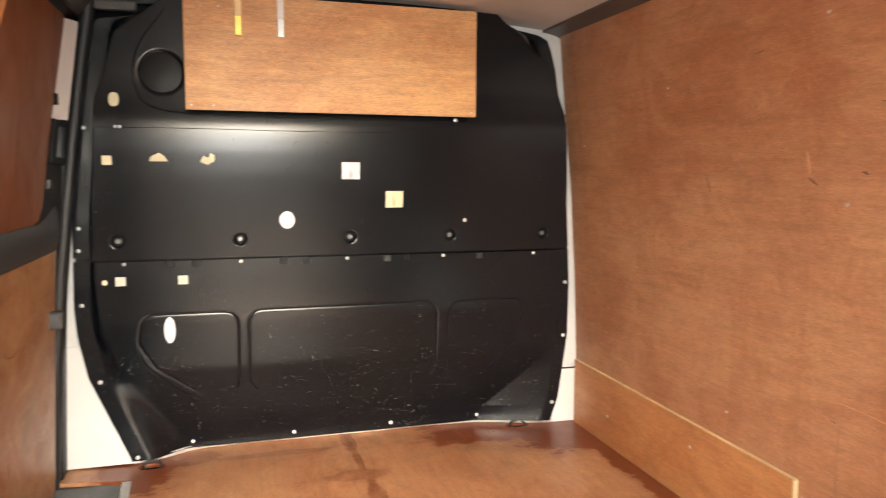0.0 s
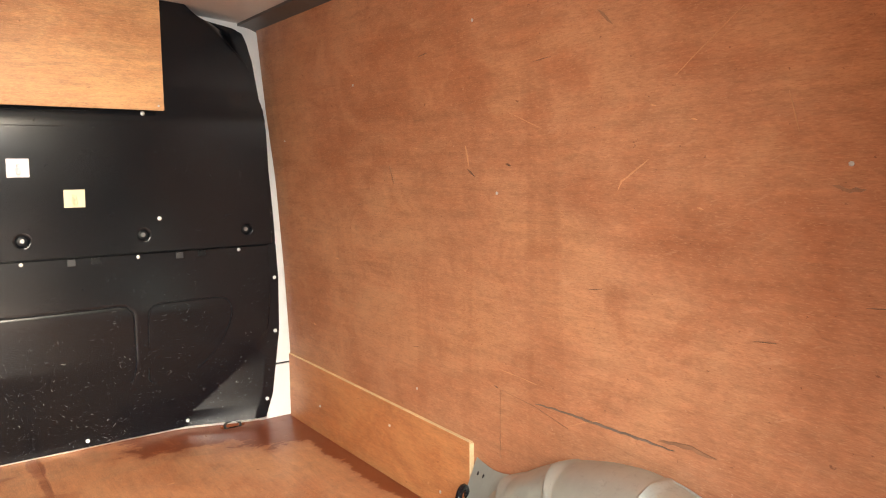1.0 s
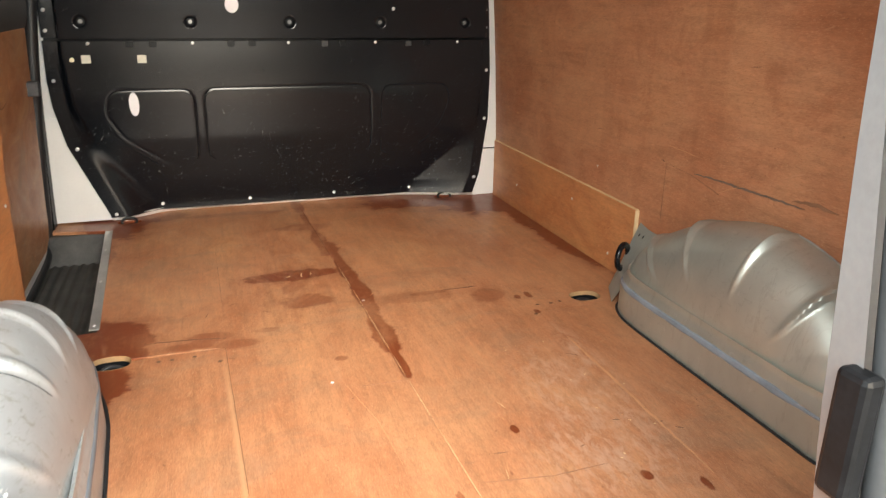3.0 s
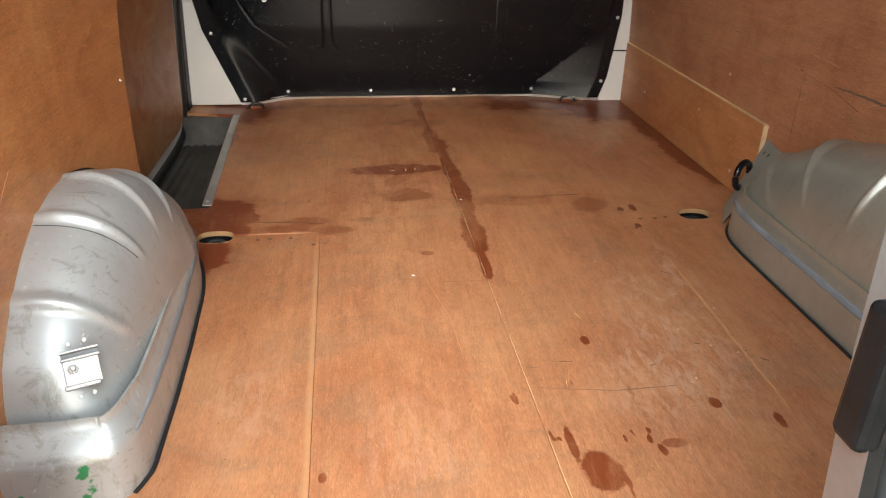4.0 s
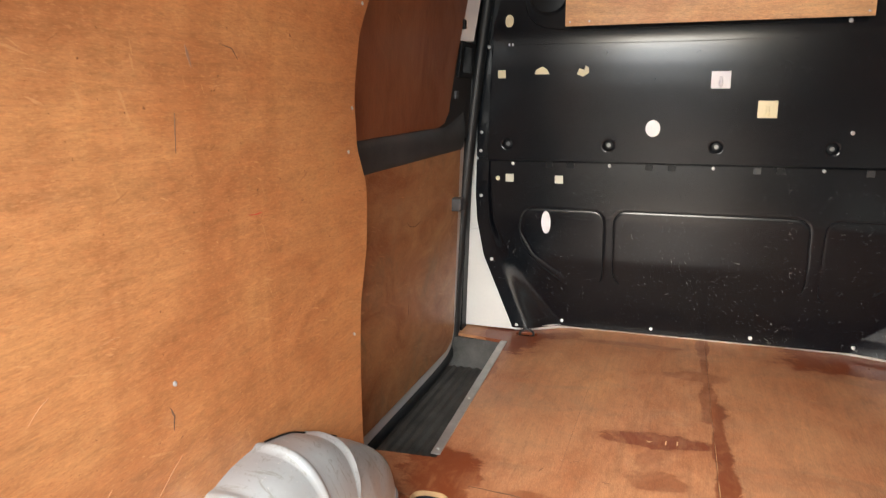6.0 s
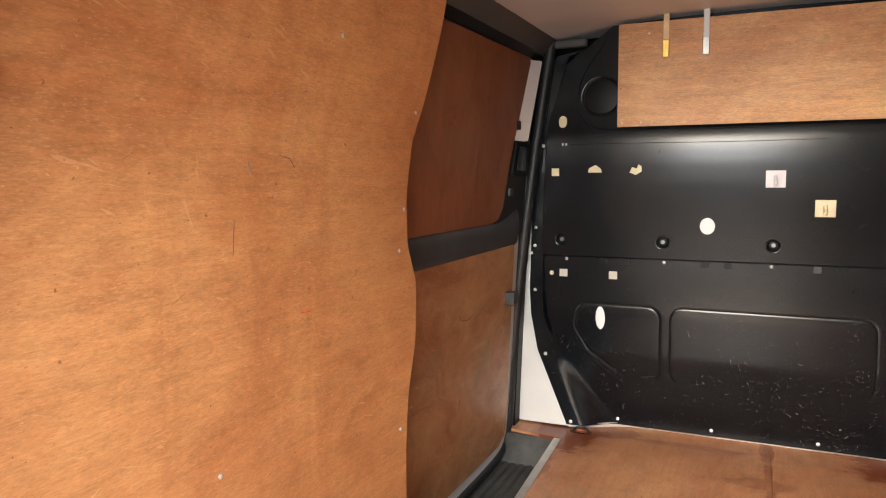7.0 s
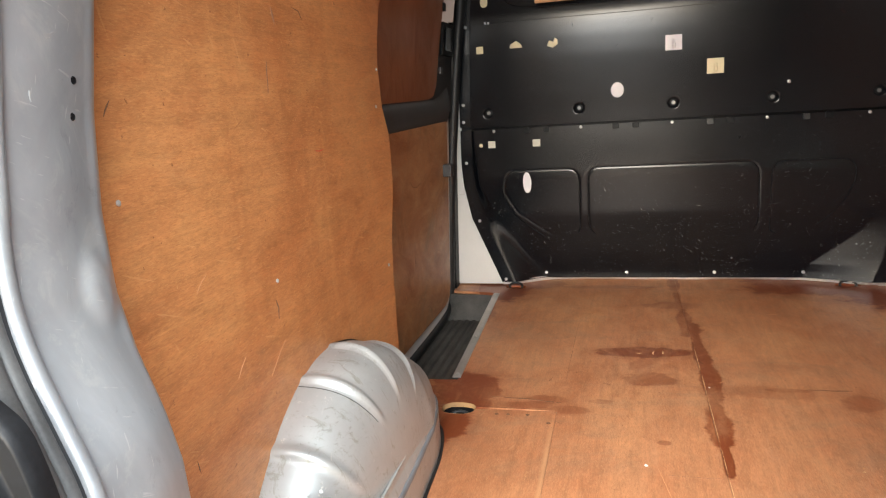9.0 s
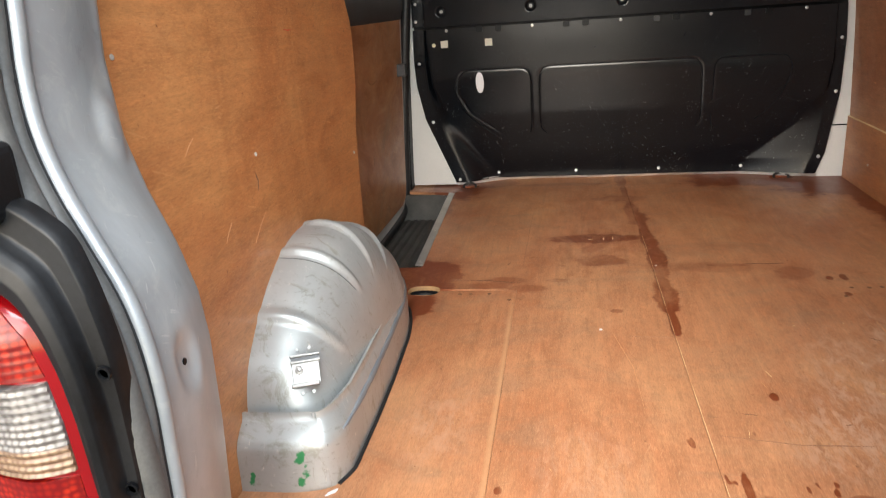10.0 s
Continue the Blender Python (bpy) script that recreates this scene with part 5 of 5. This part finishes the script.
def wheel_arch(side, wall, outline, ribs, label):
    t = thing("wheel_arch", (side * 0.72, 0.82, 0), label, "wheel arch", "wheel arches")
    us, vs = span(0, 1, 190), span(0, 1, 44)
    cy, cz = 0.82, 0.035

    run = along(outline)

    def rib_at(y0, sc):
        """Where a rib square to the wall crosses the outline drawn in to a scale."""
        return float(np.interp(cy + (y0 - cy) / max(0.5 + 0.5 * sc if y0 < 0.65 else 0.85 + 0.15 * sc, 0.7), [p[0] for p in outline], run))

    def f(u, v):
        y, z = arch_line(outline, u)
        a_ = (v ** 1.3) * math.pi / 2
        power = lin(z, (0.10, 5.2), (0.20, 3.2), (0.28, POWER))
        sc = max(0.0, math.cos(a_)) ** (2 / power)
        w = lin(cy + (y - cy) * sc, *(DEPTH_R if side > 0 else DEPTH_L)) * math.sin(a_) ** (2 / power)
        rib = 0.0
        for r, y0 in enumerate(ribs):
            half = 0.0115 if side > 0 else 0.0135 if r else 0.009
            d = abs(u - rib_at(y0, sc)) / half
            if d < 1:
                rib = max(rib, (0.5 + 0.5 * math.cos(math.pi * d)) ** 0.6 * max(0.0, min(1.0, ((0.72 if side < 0 else 0.78) - v) / 0.09)) * min(1.0, (0.55 if side < 0 else 0.22) + v / (0.2 if side < 0 else 0.3)))
        grow = 1 + (0.0095 if side < 0 else 0.0155) * rib / max(0.12, math.hypot(y - cy, z - cz)) * 1.0
        yy, zz = cy + (y - cy) * sc * grow, cz + (z - cz) * sc * grow
        return (side * (wall - (w + 0.003 * rib)), yy, max(zz, 0.001))

    part("shell", sheet("shell", f, us, vs, (side * 0.01, 0, -0.002), 50, flip=(side > 0)), M_GALV if side < 0 else M_GALV_R, t, "bare silver steel shell with pressed ribs")
    if side < 0:
        joint = [Vector(f(rib_at(0.683, 1.0) - 0.001 - 0.004 * v, v)) for v in span(0.0, 0.66, 24)]
        part("panel_joint", tube("panel_joint", joint, 0.0007, 6, 1.0, 2), M_TRIM, t, "thin dark joint across the shell")
    gap = [arch_line(outline, u) for u in (span(0.52, 0.76, 24) if side < 0 else span(0.10, 0.45, 30))]
    gap = [(y + (y - cy) * 0.004, z + (z - cz) * 0.006) for y, z in gap]
    part("wall_gap", tube("wall_gap", [(side * (wall - 0.002), y, max(z, 0.003)) for y, z in gap], 0.0016, 6, smooth_steps=2), M_TRIM if side < 0 else M_ALU, t, "thin edge where the arch meets the plywood")
    xi = wall - (0.172 if side > 0 else 0.167)

    def skirt_line(u):
        pts = [(wall - 0.005, 0.404), (wall - 0.10, 0.408), (wall - 0.15, 0.425), (xi, 0.47), (xi, 0.8), (xi, 1.08), (xi + 0.006, 1.16), (xi + 0.030, 1.225), (wall - 0.09, 1.27), (wall - 0.02, 1.29)]
        if side < 0:
            pts = [(wall - 0.005, 0.404), (wall - 0.10, 0.408), (wall - 0.155, 0.425), (xi - 0.004, 0.47), (xi - 0.001, 0.65), (xi + 0.005, 0.8), (xi + 0.018, 1.0), (xi + 0.034, 1.09), (xi + 0.056, 1.16), (wall - 0.065, 1.205), (wall - 0.02, 1.222)]
        k = np.array(pts)
        s = np.cumsum([0] + [math.hypot(*(b - a)) for a, b in zip(k, k[1:])])
        s = s / s[-1]
        e = 0.02
        xs = [np.interp(min(1, max(0, u + q)), s, k[:, 0]) for q in (-e, 0, 0, e)]
        ys = [np.interp(min(1, max(0, u + q)), s, k[:, 1]) for q in (-e, 0, 0, e)]
        return sum(xs) / 4, sum(ys) / 4

    def ledge(u, inset, h):
        """A point on the flange: inset in from its plan line, square to it, at a height."""
        x, y = skirt_line(u)
        xa, ya = skirt_line(max(0, u - 0.01))
        xb, yb = skirt_line(min(1, u + 0.01))
        tx, ty = xb - xa, yb - ya
        n = math.hypot(tx, ty) or 1
        nx, ny = ty / n, -tx / n
        if nx * (wall - 0.02 - x) + ny * (0.82 - y) < 0:
            nx, ny = -nx, -ny
        return (side * (x + nx * inset), y + ny * inset, h)

    PROFILE = ((0.0, 0.0, 0.0), (0.15, 0.05, 0.030), (0.38, 0.08, 0.064), (0.48, 0.12, 0.076), (0.58, 0.26, 0.0865), (0.68, 0.48, 0.095), (0.78, 0.70, 0.102), (0.88, 0.90, 0.108), (0.95, 0.98, 0.113), (1.0, 1.0, 0.122))

    def deep(u):
        return lin(u, (0, 0.044), (0.12, 0.042), (0.20, 0.026), (0.28, 0.0125), (0.8, 0.0125), (0.9, 0.020), (1, 0.03))

    def g(u, v):
        return ledge(u, deep(u) * lin(v, *((p[0], p[1]) for p in PROFILE)), lin(v, *((p[0], p[2]) for p in PROFILE)))

    metal = M_GALV if side < 0 else M_GALV_R
    part("base_flange", sheet("base_flange", g, span(0, 1, 90), span(0, 1, 34), (side * 0.006, 0, -0.002), 60, flip=(side < 0)), metal, t, "upright silver base flange with a rolled ledge")

    def bead(u, v):
        w = lin(u, (0, 0.25), (0.15, 1.0), (0.9, 1.0), (1, 0.3)) * (1 + 0.12 * math.sin(70 * u) * math.sin(23 * u))
        q = lin(u, (0, 0.20), (1, 0.93))
        z = 0.082 + (v - 0.5) * 0.016 * w
        i = deep(q) * float(np.interp(z, [p[2] for p in PROFILE], [p[1] for p in PROFILE])) - 0.0018 * math.sin(math.pi * v) ** 0.5
        return ledge(q, i, z)

    part("sealant_bead", sheet("sealant_bead", bead, span(0, 1, 80), span(0, 1, 9), (side * 0.003, 0, -0.001), 60, flip=(side < 0)), M_BEAD, t, "smeared blue-grey sealant bead")
    foot = [skirt_line(u) for u in span(0.16, 0.93, 18)]
    part("floor_gap", tube("floor_gap", [(side * (x - 0.004), y, 0.002) for x, y in foot], 0.0035, 8, 0.8), M_RUBBER, t)
    return t


arch_r = wheel_arch(1, 0.803, ARCH, RIBS_R, "bare silver wheel arch with pressed ribs and sealant bead")
part("front_flange", sheet("front_flange", lambda u, v: ((0.798 * (1 - v) + (0.712 * (1 - u) + 0.66 * u) * v) - 0.012 * math.sin(math.pi * v) * u, 1.352 * (1 - u) + (1.215 * (1 - v) + 1.25 * v) * u, (0.189 - 0.012 * math.sin(math.pi * u)) * (1 - v) + 0.004), span(0, 1, 12), span(0, 1, 12), (0.003, 0.003, -0.003), 40), M_GALV_R, arch_r, "grey steel front flange")
part("cable_loop", tube("cable_loop", [(0.735 + 0.026 * math.cos(a), 1.330 + 0.015 * math.cos(a), 0.102 + 0.036 * math.sin(a)) for a in span(0, 2 * math.pi, 11)[:-1]], 0.0085, 8, cyclic=True, smooth_steps=4), M_BLACK, arch_r, "black plastic ring")
for y in (1.315, 1.335):
    part("flange_hole", turned("flange_hole", [(0.005, 0.0), (0.005, 0.0012), (0.0035, 0.0012)], 10, facing(0.778, y - 0.012, 0.165, (-0.75, 0.45, 0.5))), M_TRIM, arch_r)
arch_l = wheel_arch(-1, 0.749, ARCH_L, RIBS_L, "bare silver wheel arch, scuffed, with a small bracket")


def upright(x, y, z, n):
    """A pose whose z axis runs along n and whose x axis stays level."""
    n = Vector(n).normalized()
    ax = Vector((n.y, -n.x, 0)).normalized() * -1
    if ax.x < 0:
        ax = -ax
    ay = n.cross(ax)
    return Matrix.Translation((x, y, z)) @ Matrix((ax, ay, n)).transposed().to_4x4()


BR = upright(-0.646, 0.495, 0.177, (0.30, -0.72, 0.62)) @ Matrix.Scale(0.68, 4)
for name, bm, mat in (
    ("bracket", box(-0.032, -0.036, -0.004, 0.034, 0.030, 0.003, 0.0012), M_BRK),
    ("bracket_rail", box(-0.034, 0.016, 0.001, 0.038, 0.021, 0.011, 0.0012), M_BRK),
    ("bracket_rail", box(-0.034, 0.031, -0.004, 0.038, 0.036, 0.012, 0.0012), M_BRK),
    ("bracket_foot", box(-0.036, -0.042, -0.004, 0.030, -0.033, 0.009, 0.002), M_BRK),
    ("bracket_gap", box(-0.032, 0.021, 0.000, 0.036, 0.031, 0.0036, 0.0), M_GREYDOOR),
    ("bracket_slot", box(-0.022, -0.020, 0.002, 0.010, 0.010, 0.0050, 0.001), M_STEEL),
):
    for v in bm.verts:
        v.co = BR @ v.co
    part(name, bm, mat, arch_l, "small pressed steel bracket" if name == "bracket" else "")
part("bracket_nut", turned("bracket_nut", [(0.011, 0.003), (0.011, 0.011), (0.007, 0.013), (0.006, 0.013), (0.004, 0.020)], 6, BR @ Matrix.Translation((-0.014, -0.002, 0))), M_BRK, arch_l)
for x, y in ((-0.014, 0.050), (0.016, 0.052), (-0.012, -0.058), (0.014, -0.056)):
    part("weld_spot", turned("weld_spot", [(0.0048, -0.002), (0.0046, 0.0012), (0.0030, 0.0018), (0.001, 0.0012)], 10, BR @ Matrix.Translation((x, y, 0))), M_GALV, arch_l)

# ---- rear pillar, left ----
dp = thing("rear_pillar_left", (-0.7, 0.2, 0), "silver painted rear door pillar, dented, with small holes", "pillar", kind="structure")
LIPX = ((-0.1, -0.586), (0.29, -0.586), (0.40, -0.592), (0.44, -0.598), (0.50, -0.615), (0.57, -0.652), (0.62, -0.676), (0.68, -0.686), (0.8, -0.684), (1.0, -0.668), (1.2, -0.645), (1.4, -0.61))
EDGX = ((-0.1, -0.598), (0.30, -0.598), (0.40, -0.602), (0.45, -0.610), (0.50, -0.629), (0.56, -0.657), (0.62, -0.679), (0.70, -0.691), (0.80, -0.692), (0.95, -0.677), (1.04, -0.662), (1.4, -0.61))


def lip_y(z):
    return 0.086 + 0.13 * (z - 0.76)


def pillar_face(side, z, v):
    """From the lining, round the pillar's inner edge, across its face to the door flange."""
    ey = 0.199 + 0.13 * (z - 0.76)
    e, l = (lin(z, *EDGX), ey), (lin(z, *LIPX), lip_y(z))
    if v < 0.2:
        k = v / 0.2
        x, y = -0.765 + (e[0] + 0.765) * math.sin(k * math.pi / 2), e[1] + 0.05 * math.cos(k * math.pi / 2)
    else:
        k = (v - 0.2) / 0.8
        x, y = e[0] + (l[0] - e[0]) * k + 0.007 * math.sin(math.pi * k), e[1] + (l[1] - e[1]) * k
    # shallow pressings
    for cy, cz, r, d in ((0.166, 0.632, 0.022, 0.008), (0.092, 0.403, 0.020, -0.007), (0.13, 0.52, 0.05, 0.004)):
        q = math.hypot(y - cy, (z - cz) * 0.75) / r
        x += d * math.exp(-(q ** 4))
    return (-x if side > 0 else x, y, z)


part("skin", sheet("skin", lambda u, v: pillar_face(-1, -0.08 + 1.48 * u, v), span(0, 1, 160), span(0, 1, 50), (-0.012, 0, 0), 40, flip=True), M_PILLAR, dp)
zs = span(-0.05, 1.38, 30)
part("lip", tube("lip", [(lin(z, *LIPX) - 0.001, lip_y(z) - 0.004, z) for z in zs], 0.009, 12), M_PILLAR, dp, "bright rounded door flange")
part("seal_rib", tube("seal_rib", [(lin(z, *LIPX) - 0.005, lip_y(z) - 0.022, z) for z in zs], 0.008, 10), M_SEAL, dp, "grey rubber rib")
part("door_seal", tube("door_seal", [(lin(z, *LIPX) - 0.010, max(lip_y(z) - 0.042, -0.002), z) for z in zs], 0.016, 12), M_SEAL, dp, "grey rubber door seal")
part("seal_fold", tube("seal_fold", [(lin(z, *LIPX) - 0.004, lip_y(z) - 0.014, z) for z in zs], 0.005, 8), M_RUBBER, dp, "black fold of the door seal")


def pillar_x(y, z):
    best = min((pillar_face(-1, z, v) for v in span(0.2, 1, 120)), key=lambda p: abs(p[1] - y))
    return best[0]


for y, z in ((0.186, 0.833), (0.180, 0.799), (0.092, 0.403), (0.197, 0.953)):
    part("hole", turned("hole", [(0.0038, -0.004), (0.0038, 0.0008), (0.003, 0.0010), (0.0026, 0.0006)], 12, facing(pillar_x(y, z), y, z, (1, 0.05, 0))), M_TRIM, dp)


for pts, w in (([(0.150, 1.012), (0.158, 1.0)], 0.006), ([(0.158, 1.018), (0.163, 1.004)], 0.004), ([(0.165, 0.985), (0.185, 0.984)], 0.003), ([(0.142, 0.90), (0.152, 0.905)], 0.004), ([(0.150, 0.872), (0.166, 0.876)], 0.0022), ([(0.152, 0.869), (0.160, 0.871)], 0.002), ([(0.126, 0.824), (0.127, 0.814)], 0.005)):
    mark(dp, pts, 0.6 * w, M_BRACKET, pillar_x, 0.0006)
wc = thing("wall_bracket", (-0.68, 0.19, 0.965), "small white plastic bracket on the silver pillar", "bracket")
part("plate", box(-0.674, 0.159, 0.944, -0.661, 0.179, 0.976, 0.002), M_BRACKET, wc)
part("hook", tube("hook", [(-0.661, 0.171, 0.972), (-0.653, 0.172, 0.966), (-0.653, 0.172, 0.954), (-0.661, 0.172, 0.948)], 0.003, 8), M_WHITE, wc)
part("outer_skin", sheet("outer_skin", lambda u, v: (-0.70 - 0.27 * v ** 0.8, lip_y(-0.1 + 1.55 * u) - 0.045 + 0.10 * v * v, -0.1 + 1.55 * u), span(0, 1, 20), span(0, 1, 12), (0, 0.02, 0)), M_SILVER, dp, "silver outer body skin")

SURROUND_IN = ((-0.612, -0.02), (-0.617, 0.20), (-0.621, 0.33), (-0.625, 0.41), (-0.631, 0.455), (-0.641, 0.49), (-0.657, 0.518), (-0.685, 0.536), (-0.73, 0.543), (-0.82, 0.548))
SURROUND_OUT = ((-0.592, -0.02), (-0.592, 0.20), (-0.592, 0.33), (-0.591, 0.42), (-0.592, 0.47), (-0.600, 0.525), (-0.613, 0.572), (-0.65, 0.602), (-0.70, 0.612), (-0.82, 0.618))
SECTION = ((0.0, -0.016), (0.05, -0.034), (0.16, -0.044), (0.34, -0.046), (0.50, -0.042), (0.58, -0.036), (0.615, -0.024), (0.65, -0.022), (0.95, -0.020), (1.0, -0.012))


def surround(u, v):
    """The black moulding round the lamp: a rounded rim, a groove and a flat screw strip."""
    q = np.linspace(0, 1, len(SURROUND_IN))
    pts = []
    for k in (-0.03, -0.015, 0.0, 0.015, 0.03):
        w = min(1, max(0, u + k))
        a, b = [np.array([np.interp(w, q, [p[i] for p in side_]) for i in (0, 1)]) for side_ in (SURROUND_IN, SURROUND_OUT)]
        pts.append(a * (1 - v) + b * v)
    x, z = sum(pts) / 5
    return (x, lin(v, *SECTION) - 0.02 * max(0, -0.70 - x), z)


part("trim_panel", sheet("trim_panel", surround, span(0, 1, 80), span(0, 1, 50), (0, 0.012, 0), 50, flip=True), M_DUSTY, dp, "dusty black plastic moulding round the lamp")
part("hinge_cover", box(-0.735, -0.045, 0.585, -0.655, 0.01, 0.650, 0.010, 3), M_DUSTY, dp, "black hinge cover")

lamp = thing("tail_lamp", (-0.7, -0.05, 0.3), "red and clear tail lamp beside the open rear door", "tail lamp")


LAMP_IN = ((0.10, -0.616), (0.33, -0.622), (0.41, -0.626), (0.455, -0.632), (0.49, -0.642), (0.515, -0.658), (0.532, -0.685), (0.538, -0.73))


def lens(name, z0, z1, inset, y0, mat, label, ribs=0.0):
    """A slice of the lamp's bowed front; inset draws it in from the lamp's edge."""
    def f(u, v):
        z = z0 + (z1 - z0) * u
        x = lin(z, *LAMP_IN) - inset - 0.14 * v
        bow = 0.020 * math.sin(min(1, v * 3 + 0.1) * math.pi / 2) - 0.03 * v * v
        return (x, y0 - bow - ribs * (0.5 + 0.5 * math.cos(u * (z1 - z0) / 0.0075 * 2 * math.pi)), z)
    return part(name, sheet(name, f, span(0, 1, 120 if ribs else 24), span(0, 1, 18), (0, 0.016, 0), 50), mat, lamp, label)


lens("rim", 0.10, 0.536, 0.0, -0.030, M_LENS_R, "red lamp rim")
lens("red_lens", 0.456, 0.522, 0.010, -0.037, M_LENS_I, "red upper lens", 0.0002)
lens("clear_lens", 0.392, 0.452, 0.010, -0.0385, M_LENS_W, "clear ribbed reversing lens", 0.0016)
# the bulb's amber reflection, painted as its own slice of lens
lens("clear_lens_amber", 0.366, 0.391, 0.010, -0.0385, M_LENS_A, "clear ribbed lens, amber bulb reflection put in its colour", 0.0016)
lens("lower_red_lens", 0.14, 0.360, 0.010, -0.037, M_LENS_I, "red lower lens", 0.0002)
for z in (0.452, 0.335, 0.20):
    part("trim_screw", turned("trim_screw", [(0.007, 0.0), (0.007, 0.003), (0.005, 0.003), (0.0045, 0.0)], 12, facing(-0.5985, -0.0225, z, (0, -1, 0))), M_TRIM, dp)

# ---- right rear door, closed ----
rd = thing("rear_door", (0.4, 0.03, 0), "closed silver rear door with rubber seal along its edge", "door")


def lean(z):
    return 0.13 * (z - 0.76)


def ribbon(name, pts, off, mat, label="", z0=-0.05, z1=1.38, flip=False):
    """An upright skin whose plan is a short line of (x, y) points, leaning with the rear of the van."""
    us = span(0, 1, 24)
    k = np.array(pts)
    vs = span(0, 1, 3 * len(pts))
    s = np.linspace(0, 1, len(pts))
    fn = lambda u, v: (np.interp(v, s, k[:, 0]) , np.interp(v, s, k[:, 1]) + lean(z0 + (z1 - z0) * u), z0 + (z1 - z0) * u)
    return part(name, sheet(name, fn, us, vs, off, 40, flip), mat, rd, label)


def door_inner(u, v):
    """The inner panel: its free edge faces the opening low down and slips behind the seal higher up."""
    z = -0.05 + 1.43 * u
    e = lin(z, (0.45, 0.0), (0.70, 0.45), (0.90, 1.0))
    xs = ((0, 0.101 + 0.028 * e), (0.10, 0.107 + 0.026 * e), (0.16, 0.150), (0.3, 0.19), (1, 0.72))
    ys = ((0, 0.050 + 0.030 * e), (0.10, 0.094 - 0.008 * e), (0.16, 0.100), (0.3, 0.102), (1, 0.102))
    return (lin(v, *xs), lin(v, *ys) + lean(z), z)


part("inner_panel", sheet("inner_panel", door_inner, span(0, 1, 40), span(0, 1, 51), (0.004, 0.004, 0), 40), M_SILVER, rd, "silver inner panel")
ribbon("edge_face", [(0.172, 0.078), (0.180, 0.02), (0.186, -0.03)], (0.006, 0, 0), M_SILVER)
ribbon("outer_skin", [(0.186, -0.032), (0.204, -0.042), (0.45, -0.05), (0.75, -0.02)], (0, 0.008, 0), M_SILVER, "silver outer door skin")
part("seal", tube("seal", [(0.132 + 0.012 * (0.8 - z), 0.048 + lean(z), z) for z in zs], 0.019, 12), M_SEAL_R, rd, "grey rubber seal")
part("seal_rib", tube("seal_rib", [(0.146 + 0.012 * (0.8 - z), 0.047 + lean(z), z) for z in zs], 0.013, 10), M_SEAL_R, rd, "rubber seal rib")
part("latch_cover", box(0.090, 0.004, 0.402, 0.112, 0.036, 0.518, 0.006), M_DUSTY, rd, "black plastic latch cover")

# ---- body shell and surroundings ----
body = thing("van_body", (0, 1.2, 0), "silver van body shell round the load bay", "van body", kind="structure")
# unseen outer boxes, which also keep sky light from leaking past the linings
part("side_left", box(-0.985, 0.02, -0.2, -0.97, 2.8, 1.5, 0.0), M_SILVER, body)
part("side_right", box(0.90, 0.02, -0.2, 0.985, 2.8, 1.5, 0.0), M_SILVER, body)
part("roof", box(-0.985, 0.0, 1.47, 0.985, 2.8, 1.5, 0.0), M_SILVER, body)
# added closing wall, unseen, only there to stop light round the bulkhead
part("front_wall", box(-0.985, 2.70, -0.2, 0.985, 2.72, 1.5, 0.0), M_TRIM, body)
part("rear_pillar_right", box(0.66, 0.03, -0.1, 0.90, 0.25, 1.42, 0.02), M_SILVER, body, "silver right rear pillar")
part("header", box(-0.95, 0.02, 1.385, 0.95, 0.20, 1.47, 0.01), M_SILVER, body, "silver roof header above the doors")
ground = thing("ground", (0, 0, -0.62), "grey paved yard behind the van", "ground", kind="structure")
part("paving", box(-60, -60, -0.64, 60, 60, -0.62, 0.0), M_GROUND, ground)
